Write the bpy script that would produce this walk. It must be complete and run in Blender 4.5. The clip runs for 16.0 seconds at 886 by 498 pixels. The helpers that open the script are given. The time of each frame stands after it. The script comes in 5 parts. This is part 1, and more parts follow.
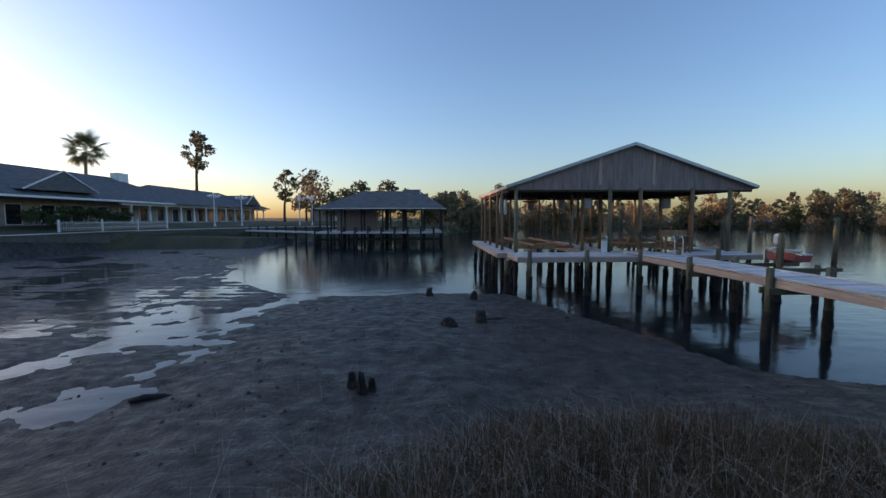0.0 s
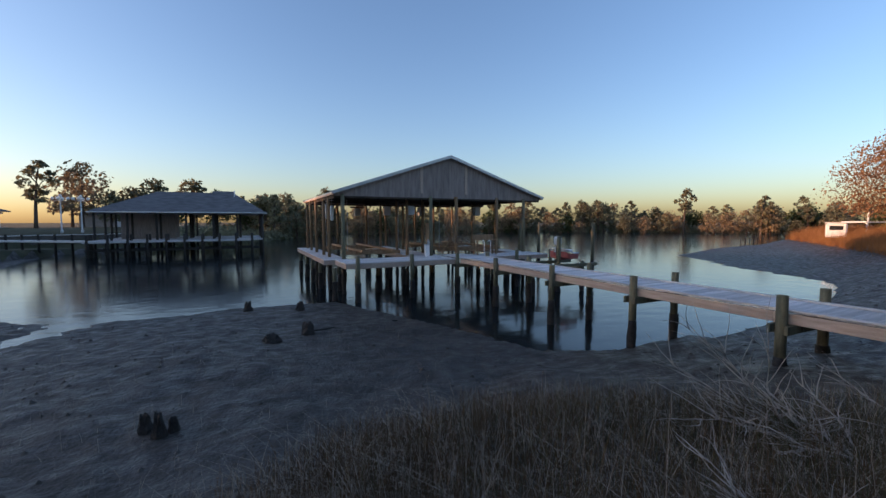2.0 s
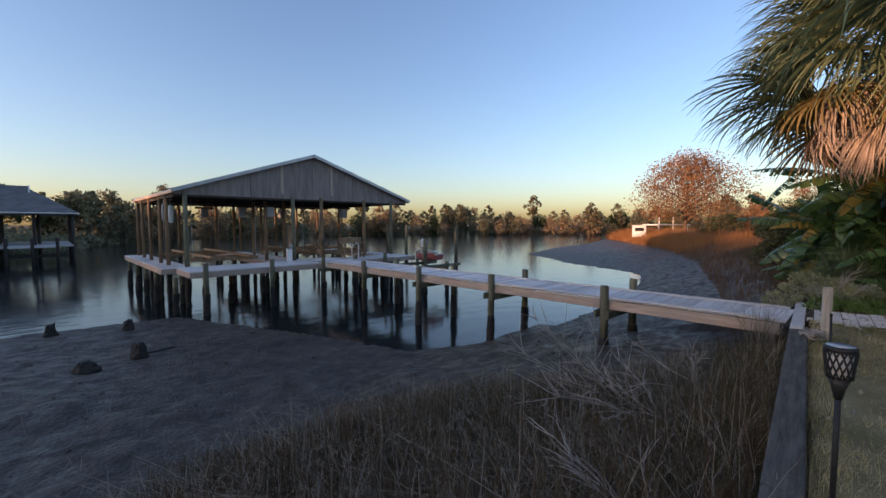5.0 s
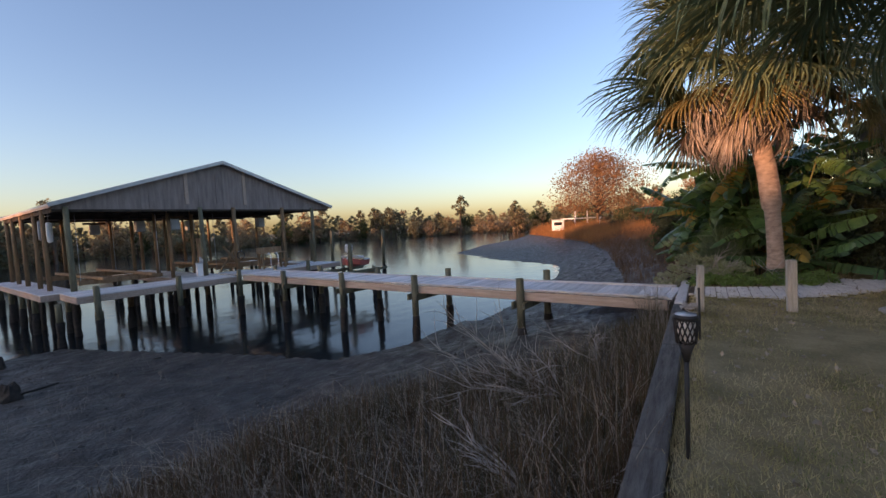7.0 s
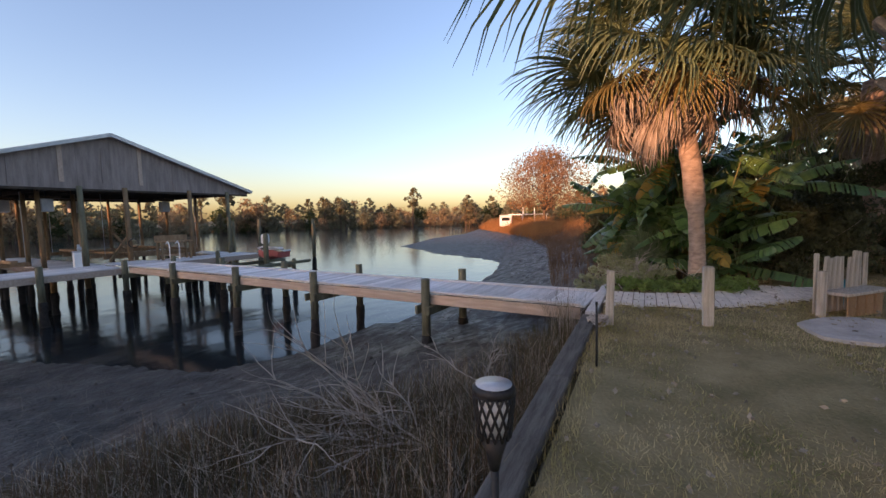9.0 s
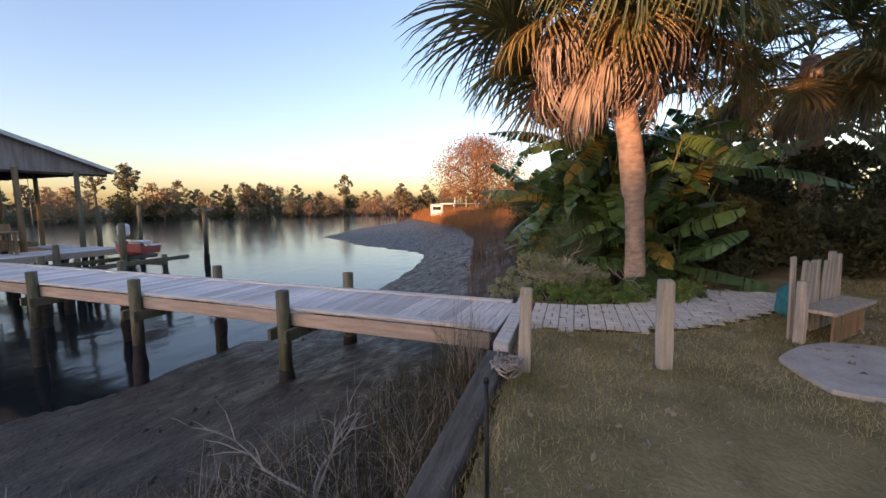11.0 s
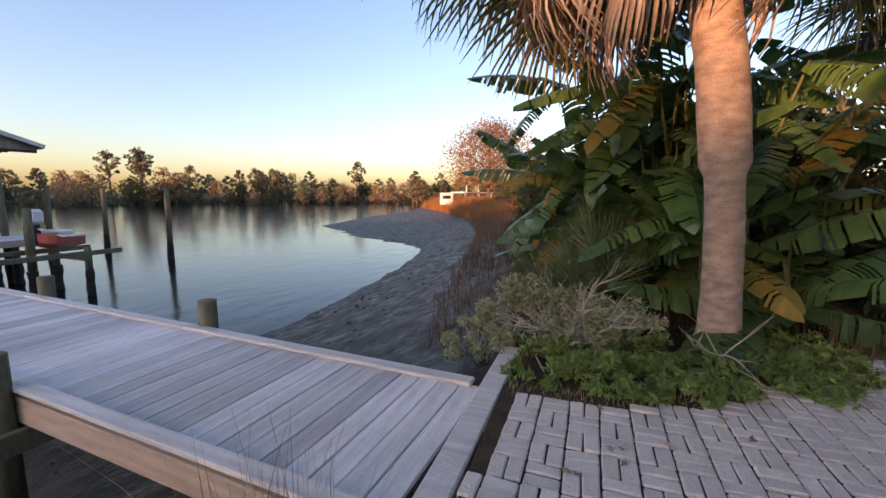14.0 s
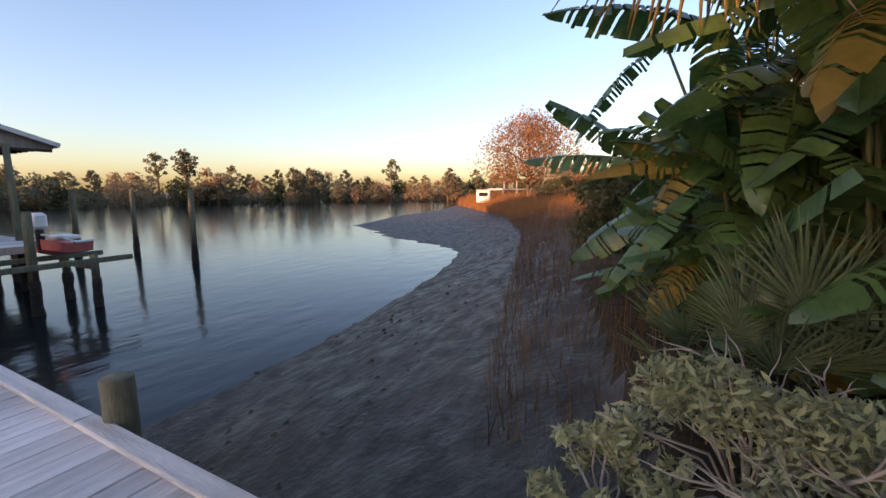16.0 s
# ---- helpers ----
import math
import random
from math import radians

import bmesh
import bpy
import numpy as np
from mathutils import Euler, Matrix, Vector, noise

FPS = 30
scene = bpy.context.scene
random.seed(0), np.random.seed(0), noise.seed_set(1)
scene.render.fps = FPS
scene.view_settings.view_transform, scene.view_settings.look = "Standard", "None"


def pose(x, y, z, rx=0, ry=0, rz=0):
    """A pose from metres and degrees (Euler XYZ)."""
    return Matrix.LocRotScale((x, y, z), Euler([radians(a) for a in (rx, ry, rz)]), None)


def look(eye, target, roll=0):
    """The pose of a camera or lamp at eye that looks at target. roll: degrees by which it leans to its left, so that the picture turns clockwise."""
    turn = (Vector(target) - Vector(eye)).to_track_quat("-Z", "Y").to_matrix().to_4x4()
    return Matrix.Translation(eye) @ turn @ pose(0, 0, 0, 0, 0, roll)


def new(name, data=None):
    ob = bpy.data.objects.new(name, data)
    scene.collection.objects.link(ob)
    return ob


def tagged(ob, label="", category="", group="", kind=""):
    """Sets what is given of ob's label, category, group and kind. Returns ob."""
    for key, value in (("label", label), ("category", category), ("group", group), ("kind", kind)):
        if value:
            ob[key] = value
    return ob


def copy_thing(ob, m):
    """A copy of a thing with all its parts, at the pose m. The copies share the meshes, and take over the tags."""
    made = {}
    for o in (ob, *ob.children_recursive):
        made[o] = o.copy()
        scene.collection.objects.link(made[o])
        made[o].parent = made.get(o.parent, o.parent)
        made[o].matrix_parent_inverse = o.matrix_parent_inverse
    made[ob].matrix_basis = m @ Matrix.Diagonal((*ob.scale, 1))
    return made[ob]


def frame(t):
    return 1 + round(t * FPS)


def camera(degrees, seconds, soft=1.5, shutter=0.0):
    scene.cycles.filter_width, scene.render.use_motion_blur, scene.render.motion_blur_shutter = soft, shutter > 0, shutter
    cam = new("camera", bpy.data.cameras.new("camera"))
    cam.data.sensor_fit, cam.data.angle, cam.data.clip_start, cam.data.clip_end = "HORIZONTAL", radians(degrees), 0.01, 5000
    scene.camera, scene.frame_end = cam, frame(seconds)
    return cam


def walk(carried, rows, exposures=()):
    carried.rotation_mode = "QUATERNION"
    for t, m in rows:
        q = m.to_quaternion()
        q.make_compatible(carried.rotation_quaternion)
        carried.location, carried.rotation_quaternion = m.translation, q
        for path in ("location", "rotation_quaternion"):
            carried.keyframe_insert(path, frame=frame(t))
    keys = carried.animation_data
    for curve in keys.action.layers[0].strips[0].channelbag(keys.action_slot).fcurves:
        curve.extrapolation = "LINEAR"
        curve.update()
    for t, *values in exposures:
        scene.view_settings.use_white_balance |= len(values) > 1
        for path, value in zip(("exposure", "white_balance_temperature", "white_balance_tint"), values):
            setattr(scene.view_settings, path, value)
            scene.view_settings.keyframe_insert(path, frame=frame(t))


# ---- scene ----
cam = camera(94.6, 16.0)
PATH = [
    (0, (1.75, 0.722, 1.637), (1.837, 2.714, 1.484), -0.1),
    (0.5, (1.705, 0.767, 1.663), (1.964, 2.745, 1.52), -0.2),
    (1, (1.738, 0.781, 1.704), (2.196, 2.722, 1.562), -0.2),
    (1.5, (1.771, 0.721, 1.695), (2.44, 2.601, 1.56), -0.2),
    (2, (1.809, 0.701, 1.71), (2.689, 2.492, 1.579), -0.1),
    (2.5, (1.844, 0.702, 1.703), (2.885, 2.405, 1.577), -0.1),
    (3, (1.865, 0.71, 1.705), (3.02, 2.338, 1.581), 0.1),
    (3.5, (1.885, 0.713, 1.707), (3.132, 2.271, 1.581), 0.3),
    (4, (1.889, 0.725, 1.711), (3.209, 2.222, 1.584), 0.4),
    (6.5, (1.924, 0.675, 1.698), (3.449, 1.965, 1.593), -2.1),
    (7, (2.116, 0.453, 1.671), (3.729, 1.63, 1.555), -3.0),
    (7.5, (2.458, 0.234, 1.653), (4.161, 1.272, 1.504), -2.8),
    (8, (2.952, 0.265, 1.606), (4.7, 1.218, 1.418), 0.1),
    (8.5, (3.443, 0.224, 1.609), (5.094, 1.339, 1.436), -0.9),
    (9, (4.073, 0.166, 1.592), (5.802, 1.159, 1.433), -1.2),
    (11.5, (7.489, 0.41, 1.53), (9.347, 1.116, 1.307), -0.5),
    (12, (8.163, 0.39, 1.524), (9.966, 1.208, 1.237), 0.4),
    (12.5, (8.722, 0.451, 1.485), (10.564, 1.181, 1.212), 1.1),
    (13, (9.399, 0.471, 1.496), (11.233, 1.232, 1.249), 0.2),
    (13.5, (9.878, 0.605, 1.415), (11.695, 1.408, 1.181), 1.0),
    (14, (10.542, 0.675, 1.445), (12.362, 1.461, 1.177), 0.2),
    (14.5, (11.196, 0.872, 1.448), (12.914, 1.841, 1.118), -0.1),
    (15, (11.654, 1.143, 1.441), (13.412, 2.062, 1.185), 2.2),
    (15.5, (12.16, 1.486, 1.413), (13.849, 2.531, 1.18), 4.1),
    (16, (12.494, 1.837, 1.456), (14.239, 2.773, 1.175), -0.4),
]
walk(cam, [(t, look(e, g, r)) for t, e, g, r in PATH], exposures=((0, 1.12, 5650, 22), (4, 1.36, 5950, 25), (6.5, 1.42, 6250, 29), (9, 1.75, 6600, 32), (12, 1.9, 6750, 32), (16, 1.84, 6600, 32)))

# ---------- light ----------
SUN_AZ, SUN_EL = 72.0, 5.5          # degrees left of +y, and above the horizon
world = bpy.data.worlds.new("sky")
scene.world = world
world.use_nodes = True
wn = world.node_tree.nodes
sky = wn.new("ShaderNodeTexSky")
sky.sky_type = 'NISHITA'
sky.sun_disc = False
sky.sun_elevation = radians(SUN_EL)
sky.sun_rotation = radians(-SUN_AZ)
sky.altitude, sky.air_density, sky.dust_density, sky.ozone_density = 0, 1.0, 1.4, 1.9
wn["Background"].inputs[1].default_value = 0.15
world.node_tree.links.new(sky.outputs[0], wn["Background"].inputs[0])
sun = new("sun", bpy.data.lights.new("sun", 'SUN'))
sun.data.energy, sun.data.angle, sun.data.color = 2.5, radians(0.6), (1.0, 0.52, 0.23)
sun.matrix_world = look((-70, 53, 8), (-70 + math.sin(radians(SUN_AZ)) * 10, 53 - math.cos(radians(SUN_AZ)) * 10,
                                      8 - math.tan(radians(SUN_EL)) * 10))

# ---------- materials ----------


def mat(name, c1, c2, scale=6.0, rough=0.8, bump=0.3, stretch=(1, 1, 1), metal=0.0, spec=0.3, fine=9.0, vary=0.0, trans=0.0,
        coords='Object', bscale=1.0):
    """Two tones mixed by noise at two scales, with relief; vary: difference from object to object."""
    m = bpy.data.materials.new(name)
    m.use_nodes = True
    n, l = m.node_tree.nodes, m.node_tree.links
    b = n["Principled BSDF"]
    b.inputs["Roughness"].default_value = rough
    b.inputs["Metallic"].default_value = metal
    b.inputs["Specular IOR Level"].default_value = spec
    tc = n.new("ShaderNodeTexCoord")
    mp = n.new("ShaderNodeMapping")
    mp.inputs["Scale"].default_value = stretch
    l.new(tc.outputs[coords], mp.inputs[0])
    n1 = n.new("ShaderNodeTexNoise")
    n1.inputs["Scale"].default_value, n1.inputs["Detail"].default_value = scale, 5
    n2 = n.new("ShaderNodeTexNoise")
    n2.inputs["Scale"].default_value, n2.inputs["Detail"].default_value = scale * fine, 6
    l.new(mp.outputs[0], n1.inputs[0])
    l.new(mp.outputs[0], n2.inputs[0])
    ad = n.new("ShaderNodeMath")
    ad.operation = 'MULTIPLY_ADD'
    ad.inputs[1].default_value = 0.45
    l.new(n2.outputs[0], ad.inputs[0])
    l.new(n1.outputs[0], ad.inputs[2])
    rp = n.new("ShaderNodeMapRange")
    rp.inputs[1].default_value, rp.inputs[2].default_value = 0.5, 0.95
    l.new(ad.outputs[0], rp.inputs[0])
    mx = n.new("ShaderNodeMix")
    mx.data_type = 'RGBA'
    mx.inputs[6].default_value, mx.inputs[7].default_value = (*c1, 1), (*c2, 1)
    l.new(rp.outputs[0], mx.inputs[0])
    out = mx.outputs[2]
    if vary:
        oi = n.new("ShaderNodeObjectInfo")
        gi = n.new("ShaderNodeNewGeometry")
        sm = n.new("ShaderNodeMath")
        l.new(oi.outputs["Random"], sm.inputs[0])
        l.new(gi.outputs["Random Per Island"], sm.inputs[1])
        mr = n.new("ShaderNodeMapRange")
        mr.inputs[2].default_value = 2.0
        mr.inputs[3].default_value, mr.inputs[4].default_value = 1 - vary, 1 + vary
        l.new(sm.outputs[0], mr.inputs[0])
        hs = n.new("ShaderNodeHueSaturation")
        l.new(mr.outputs[0], hs.inputs["Value"])
        l.new(out, hs.inputs["Color"])
        out = hs.outputs[0]
    l.new(out, b.inputs["Base Color"])
    if trans:
        tr = n.new("ShaderNodeBsdfTranslucent")
        l.new(out, tr.inputs[0])
        ms = n.new("ShaderNodeMixShader")
        ms.inputs[0].default_value = trans
        l.new(b.outputs[0], ms.inputs[1])
        l.new(tr.outputs[0], ms.inputs[2])
        l.new(ms.outputs[0], n["Material Output"].inputs[0])
    if bump:
        bp = n.new("ShaderNodeBump")
        bp.inputs["Strength"].default_value = bump
        bp.inputs["Distance"].default_value = 0.02 * bscale
        l.new(n2.outputs[0], bp.inputs["Height"])
        l.new(bp.outputs[0], b.inputs["Normal"])
    return m


M_DECK = mat("weathered_deck", (0.50, 0.48, 0.47), (0.78, 0.74, 0.72), 1.6, 0.75, 0.5, (1, 9, 9), vary=0.5)
M_RAIL = mat("grey_timber", (0.50, 0.47, 0.45), (0.76, 0.72, 0.69), 1.6, 0.8, 0.5, (9, 1, 9), vary=0.1)
M_FASCIA = mat("tan_timber", (0.36, 0.27, 0.21), (0.55, 0.43, 0.35), 1.6, 0.8, 0.4, (9, 1, 9), vary=0.1)
M_PILE = mat("greenish_pile", (0.10, 0.095, 0.065), (0.21, 0.20, 0.13), 3, 0.85, 0.6, (5, 5, 0.8), vary=0.15)
M_WETPILE = mat("fouled_pile", (0.018, 0.015, 0.013), (0.05, 0.042, 0.035), 9, 0.7, 1.0, vary=0.2)
M_POST = mat("brown_post", (0.16, 0.105, 0.06), (0.30, 0.20, 0.11), 3, 0.8, 0.5, (6, 6, 0.8), vary=0.25)
M_GABLE = mat("plywood", (0.20, 0.165, 0.15), (0.33, 0.275, 0.25), 1.5, 0.85, 0.3, (5, 5, 0.7), vary=0.1)
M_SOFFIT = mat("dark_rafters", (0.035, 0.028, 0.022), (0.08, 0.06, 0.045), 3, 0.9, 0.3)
M_METAL = mat("galvanised", (0.42, 0.43, 0.44), (0.55, 0.55, 0.55), 4, 0.45, 0.1, metal=0.6)
M_MUD = mat("wet_mud", (0.030, 0.026, 0.021), (0.095, 0.08, 0.066), 1.7, 0.62, 1.0, fine=7, spec=0.3, bscale=2.4)
# a wet film lies in patches on the mud
n_, l_ = M_MUD.node_tree.nodes, M_MUD.node_tree.links
tc_ = n_.new("ShaderNodeTexCoord")
mp_ = n_.new("ShaderNodeMapping")
mp_.inputs["Scale"].default_value = (1, 1.5, 1)
w1_ = n_.new("ShaderNodeTexNoise")
w1_.inputs["Scale"].default_value, w1_.inputs["Detail"].default_value = 2.6, 8
mr_ = n_.new("ShaderNodeMapRange")
mr_.inputs[1].default_value, mr_.inputs[2].default_value = 0.33, 0.65
mr_.inputs[3].default_value, mr_.inputs[4].default_value = 0.36, 0.76
l_.new(tc_.outputs["Object"], mp_.inputs[0])
l_.new(mp_.outputs[0], w1_.inputs[0])
l_.new(w1_.outputs[0], mr_.inputs[0])
l_.new(mr_.outputs[0], n_["Principled BSDF"].inputs["Roughness"])
M_LAWN = mat("lawn_soil", (0.17, 0.14, 0.065), (0.33, 0.265, 0.145), 2.2, 0.95, 1.0, fine=12)
M_LAND = mat("far_lawn", (0.05, 0.05, 0.025), (0.11, 0.095, 0.05), 0.3, 0.95, 0.5)
M_BED = mat("leaf_litter", (0.03, 0.022, 0.014), (0.09, 0.06, 0.035), 6, 0.95, 1.0)
M_BRICK = mat("pale_brick", (0.56, 0.51, 0.46), (0.78, 0.73, 0.67), 7, 0.85, 0.5, vary=0.18)
M_STONE = mat("pale_stone", (0.36, 0.33, 0.31), (0.55, 0.52, 0.49), 3, 0.85, 0.6)
M_LPOST = mat("silver_post", (0.30, 0.27, 0.22), (0.58, 0.53, 0.46), 2.5, 0.8, 0.6, (9, 9, 0.7), vary=0.1)
M_BEAM = mat("dark_bulkhead", (0.06, 0.052, 0.045), (0.17, 0.155, 0.14), 2.5, 0.8, 0.7, (1, 9, 9))
M_PALMTRUNK = mat("palm_trunk", (0.22, 0.16, 0.125), (0.48, 0.36, 0.29), 3, 0.9, 0.6, (2, 2, 4.5))
M_BOOT = mat("palm_boot", (0.12, 0.10, 0.085), (0.30, 0.26, 0.22), 6, 0.9, 0.6, vary=0.2)
M_FROND = mat("palm_frond", (0.075, 0.11, 0.055), (0.17, 0.21, 0.10), 3, 0.5, 0.2, vary=0.35, trans=0.25, spec=0.4)
M_FROND_OLD = mat("palm_frond_yellow", (0.14, 0.12, 0.04), (0.27, 0.21, 0.08), 3, 0.6, 0.2, vary=0.3, trans=0.35)
M_DEAD = mat("dead_frond", (0.20, 0.165, 0.14), (0.42, 0.35, 0.30), 5, 0.9, 0.3, vary=0.25)
M_PADDLE = mat("paddle_leaf", (0.045, 0.11, 0.03), (0.12, 0.20, 0.06), 3, 0.35, 0.15, vary=0.4, trans=0.25, spec=0.5)
M_PADDLE_OLD = mat("old_paddle_leaf", (0.20, 0.16, 0.03), (0.36, 0.25, 0.06), 3, 0.5, 0.2, vary=0.35, trans=0.35)
M_STALK = mat("green_stalk", (0.05, 0.06, 0.022), (0.12, 0.12, 0.045), 4, 0.6, 0.2, vary=0.2)
M_MARSH = mat("marsh_grass", (0.062, 0.038, 0.021), (0.175, 0.108, 0.058), 0.8, 0.9, 0, vary=0.45, trans=0.2)
M_MARSH_DK = mat("dark_rush", (0.036, 0.035, 0.017), (0.11, 0.095, 0.045), 0.8, 0.9, 0, vary=0.45, trans=0.15)
M_STRAW = mat("bleached_straw", (0.22, 0.18, 0.13), (0.40, 0.34, 0.27), 2, 0.9, 0, vary=0.3)
M_BLADE = mat("lawn_blade", (0.21, 0.185, 0.065), (0.50, 0.40, 0.22), 1.1, 0.9, 0, vary=0.5, trans=0.2)
M_GREENBLADE = mat("green_blade", (0.10, 0.13, 0.03), (0.22, 0.25, 0.07), 1.1, 0.9, 0, vary=0.4, trans=0.25)
# rusty grass with the orange of low sunlight put into its colour
M_RUST_SUNLIT = mat("sunlit_rusty_grass", (0.22, 0.10, 0.035), (0.38, 0.19, 0.07), 0.5, 0.9, 0, vary=0.3, trans=0.25)
M_TWIG = mat("grey_twig", (0.27, 0.24, 0.21), (0.47, 0.42, 0.37), 6, 0.9, 0.3)
M_BARK = mat("bark", (0.07, 0.05, 0.035), (0.16, 0.115, 0.085), 4, 0.95, 0.8, (3, 3, 0.7))
# pine and brown leaf are lightened: distance haze is put into their colour
M_PINE = mat("pine_leaf", (0.12, 0.125, 0.075), (0.26, 0.24, 0.145), 0.4, 0.8, 0, vary=0.4, trans=0.4)
M_BROWNLEAF = mat("brown_leaf", (0.18, 0.13, 0.075), (0.34, 0.25, 0.14), 0.4, 0.8, 0, vary=0.4, trans=0.25)
M_OAKLEAF = mat("rust_leaf", (0.20, 0.10, 0.045), (0.34, 0.19, 0.09), 0.4, 0.8, 0, vary=0.4, trans=0.25)
M_SHRUB = mat("shrub_leaf", (0.035, 0.05, 0.018), (0.10, 0.12, 0.04), 2, 0.7, 0, vary=0.4, trans=0.2)
M_SAGE = mat("sage_leaf", (0.24, 0.27, 0.13), (0.44, 0.45, 0.28), 2, 0.75, 0, vary=0.35, trans=0.2)
M_DKLEAF = mat("dark_leaf", (0.03, 0.04, 0.016), (0.085, 0.095, 0.04), 2, 0.7, 0, vary=0.4, trans=0.1)
M_WEED = mat("weed_leaf", (0.09, 0.15, 0.035), (0.20, 0.30, 0.08), 2, 0.6, 0, vary=0.35, trans=0.25)
M_WHITE = mat("white_paint", (0.70, 0.70, 0.68), (0.82, 0.81, 0.79), 3, 0.6, 0.1)
M_TANPAINT = mat("pale_brick_wall", (0.33, 0.27, 0.22), (0.45, 0.38, 0.32), 2, 0.9, 0.3)
M_SHINGLE = mat("grey_shingle", (0.09, 0.09, 0.095), (0.17, 0.17, 0.175), 1.2, 0.9, 0.5, (1, 1, 4))
M_DARKGLASS = mat("dark_window", (0.015, 0.017, 0.02), (0.03, 0.032, 0.036), 2, 0.08, 0, spec=0.6)
M_BLACK = mat("black_plastic", (0.012, 0.012, 0.013), (0.03, 0.03, 0.03), 9, 0.5, 0.1)
M_PANEL = mat("solar_cap", (0.30, 0.34, 0.40), (0.42, 0.46, 0.52), 5, 0.2, 0, spec=0.7)
M_RED = mat("red_hull", (0.40, 0.09, 0.08), (0.52, 0.16, 0.14), 3, 0.35, 0, spec=0.5)
M_TEAL = mat("teal_net", (0.02, 0.16, 0.19), (0.05, 0.28, 0.31), 8, 0.8, 0.6)
M_GREYBOX = mat("grey_plastic", (0.35, 0.36, 0.37), (0.48, 0.49, 0.50), 4, 0.5, 0.1)
M_CEDAR = mat("orange_board", (0.22, 0.13, 0.07), (0.40, 0.26, 0.15), 2, 0.8, 0.4, (4, 4, 0.8), vary=0.2)
M_ROPE = mat("rope", (0.35, 0.32, 0.29), (0.55, 0.50, 0.46), 30, 0.9, 0.5)
M_LAMPGLASS = mat("lamp_globe", (0.75, 0.74, 0.7), (0.82, 0.8, 0.76), 3, 0.3, 0)

M_WATER = bpy.data.materials.new("river_water")
M_WATER.use_nodes = True
n_, l_ = M_WATER.node_tree.nodes, M_WATER.node_tree.links
b_ = n_["Principled BSDF"]
b_.inputs["Base Color"].default_value = (0.012, 0.016, 0.018, 1)
b_.inputs["Roughness"].default_value = 0.11
b_.inputs["IOR"].default_value = 1.333
tc_ = n_.new("ShaderNodeTexCoord")
w1_ = n_.new("ShaderNodeTexNoise")
w1_.inputs["Scale"].default_value, w1_.inputs["Detail"].default_value = 1.1, 3
w2_ = n_.new("ShaderNodeTexNoise")
w2_.inputs["Scale"].default_value, w2_.inputs["Detail"].default_value = 0.12, 2
mp_ = n_.new("ShaderNodeMapping")
mp_.inputs["Scale"].default_value = (0.8, 1.7, 1)
l_.new(tc_.outputs["Object"], mp_.inputs[0])
l_.new(mp_.outputs[0], w1_.inputs[0])
l_.new(tc_.outputs["Object"], w2_.inputs[0])
mu_ = n_.new("ShaderNodeMath")
mu_.operation = 'MULTIPLY'
l_.new(w1_.outputs[0], mu_.inputs[0])
l_.new(w2_.outputs[0], mu_.inputs[1])
bp_ = n_.new("ShaderNodeBump")
bp_.inputs["Strength"].default_value, bp_.inputs["Distance"].default_value = 0.5, 0.06
l_.new(mu_.outputs[0], bp_.inputs["Height"])
l_.new(bp_.outputs[0], b_.inputs["Normal"])

# ---------- building helpers ----------


def mesh_of(name, verts, faces, material, smooth=False):
    me = bpy.data.meshes.new(name)
    me.from_pydata([tuple(v) for v in verts], [], faces)
    me.materials.append(material)
    if smooth:
        me.polygons.foreach_set("use_smooth", [True] * len(me.polygons))
    me.update()
    return me


def bm_mesh(name, bm, material, smooth=False):
    me = bpy.data.meshes.new(name)
    bm.to_mesh(me)
    bm.free()
    me.materials.append(material)
    if smooth:
        me.polygons.foreach_set("use_smooth", [True] * len(me.polygons))
    return me


def part(name, me, parent=None, m=None, label=""):
    """One mesh object, under a thing or part if one is given."""
    ob = new(name, me)
    if parent:
        ob.parent = parent
    if m is not None:
        ob.matrix_basis = m
    if label:
        ob["label"] = label
    return ob


def thing(name, at, label, category, group="", kind="", rz=0):
    ob = new(name)
    ob.empty_display_size = 0.1
    ob.matrix_basis = pose(at[0], at[1], at[2], 0, 0, rz)
    return tagged(ob, label, category, group, kind)


def box_bm(sx, sy, sz, bev=0.006, bm=None, m=None):
    """A bevelled box centred in x and y, from z = 0 up."""
    b = bm or bmesh.new()
    r = bmesh.ops.create_cube(b, size=1)
    mm = Matrix.Translation((0, 0, sz / 2)) @ Matrix.Diagonal((sx, sy, sz, 1))
    bmesh.ops.transform(b, matrix=mm, verts=r["verts"])
    if bev:
        ed = list({e for v in r["verts"] for e in v.link_edges})
        out = bmesh.ops.bevel(b, geom=ed, offset=bev, segments=1, affect='EDGES', profile=0.5)
        vs = list({v for f in out["faces"] for v in f.verts} | {v for v in r["verts"] if v.is_valid})
    else:
        vs = r["verts"]
    if m is not None:
        bmesh.ops.transform(b, matrix=m, verts=vs)
    return b


def box(name, sx, sy, sz, material, bev=0.006):
    return bm_mesh(name, box_bm(sx, sy, sz, bev), material)


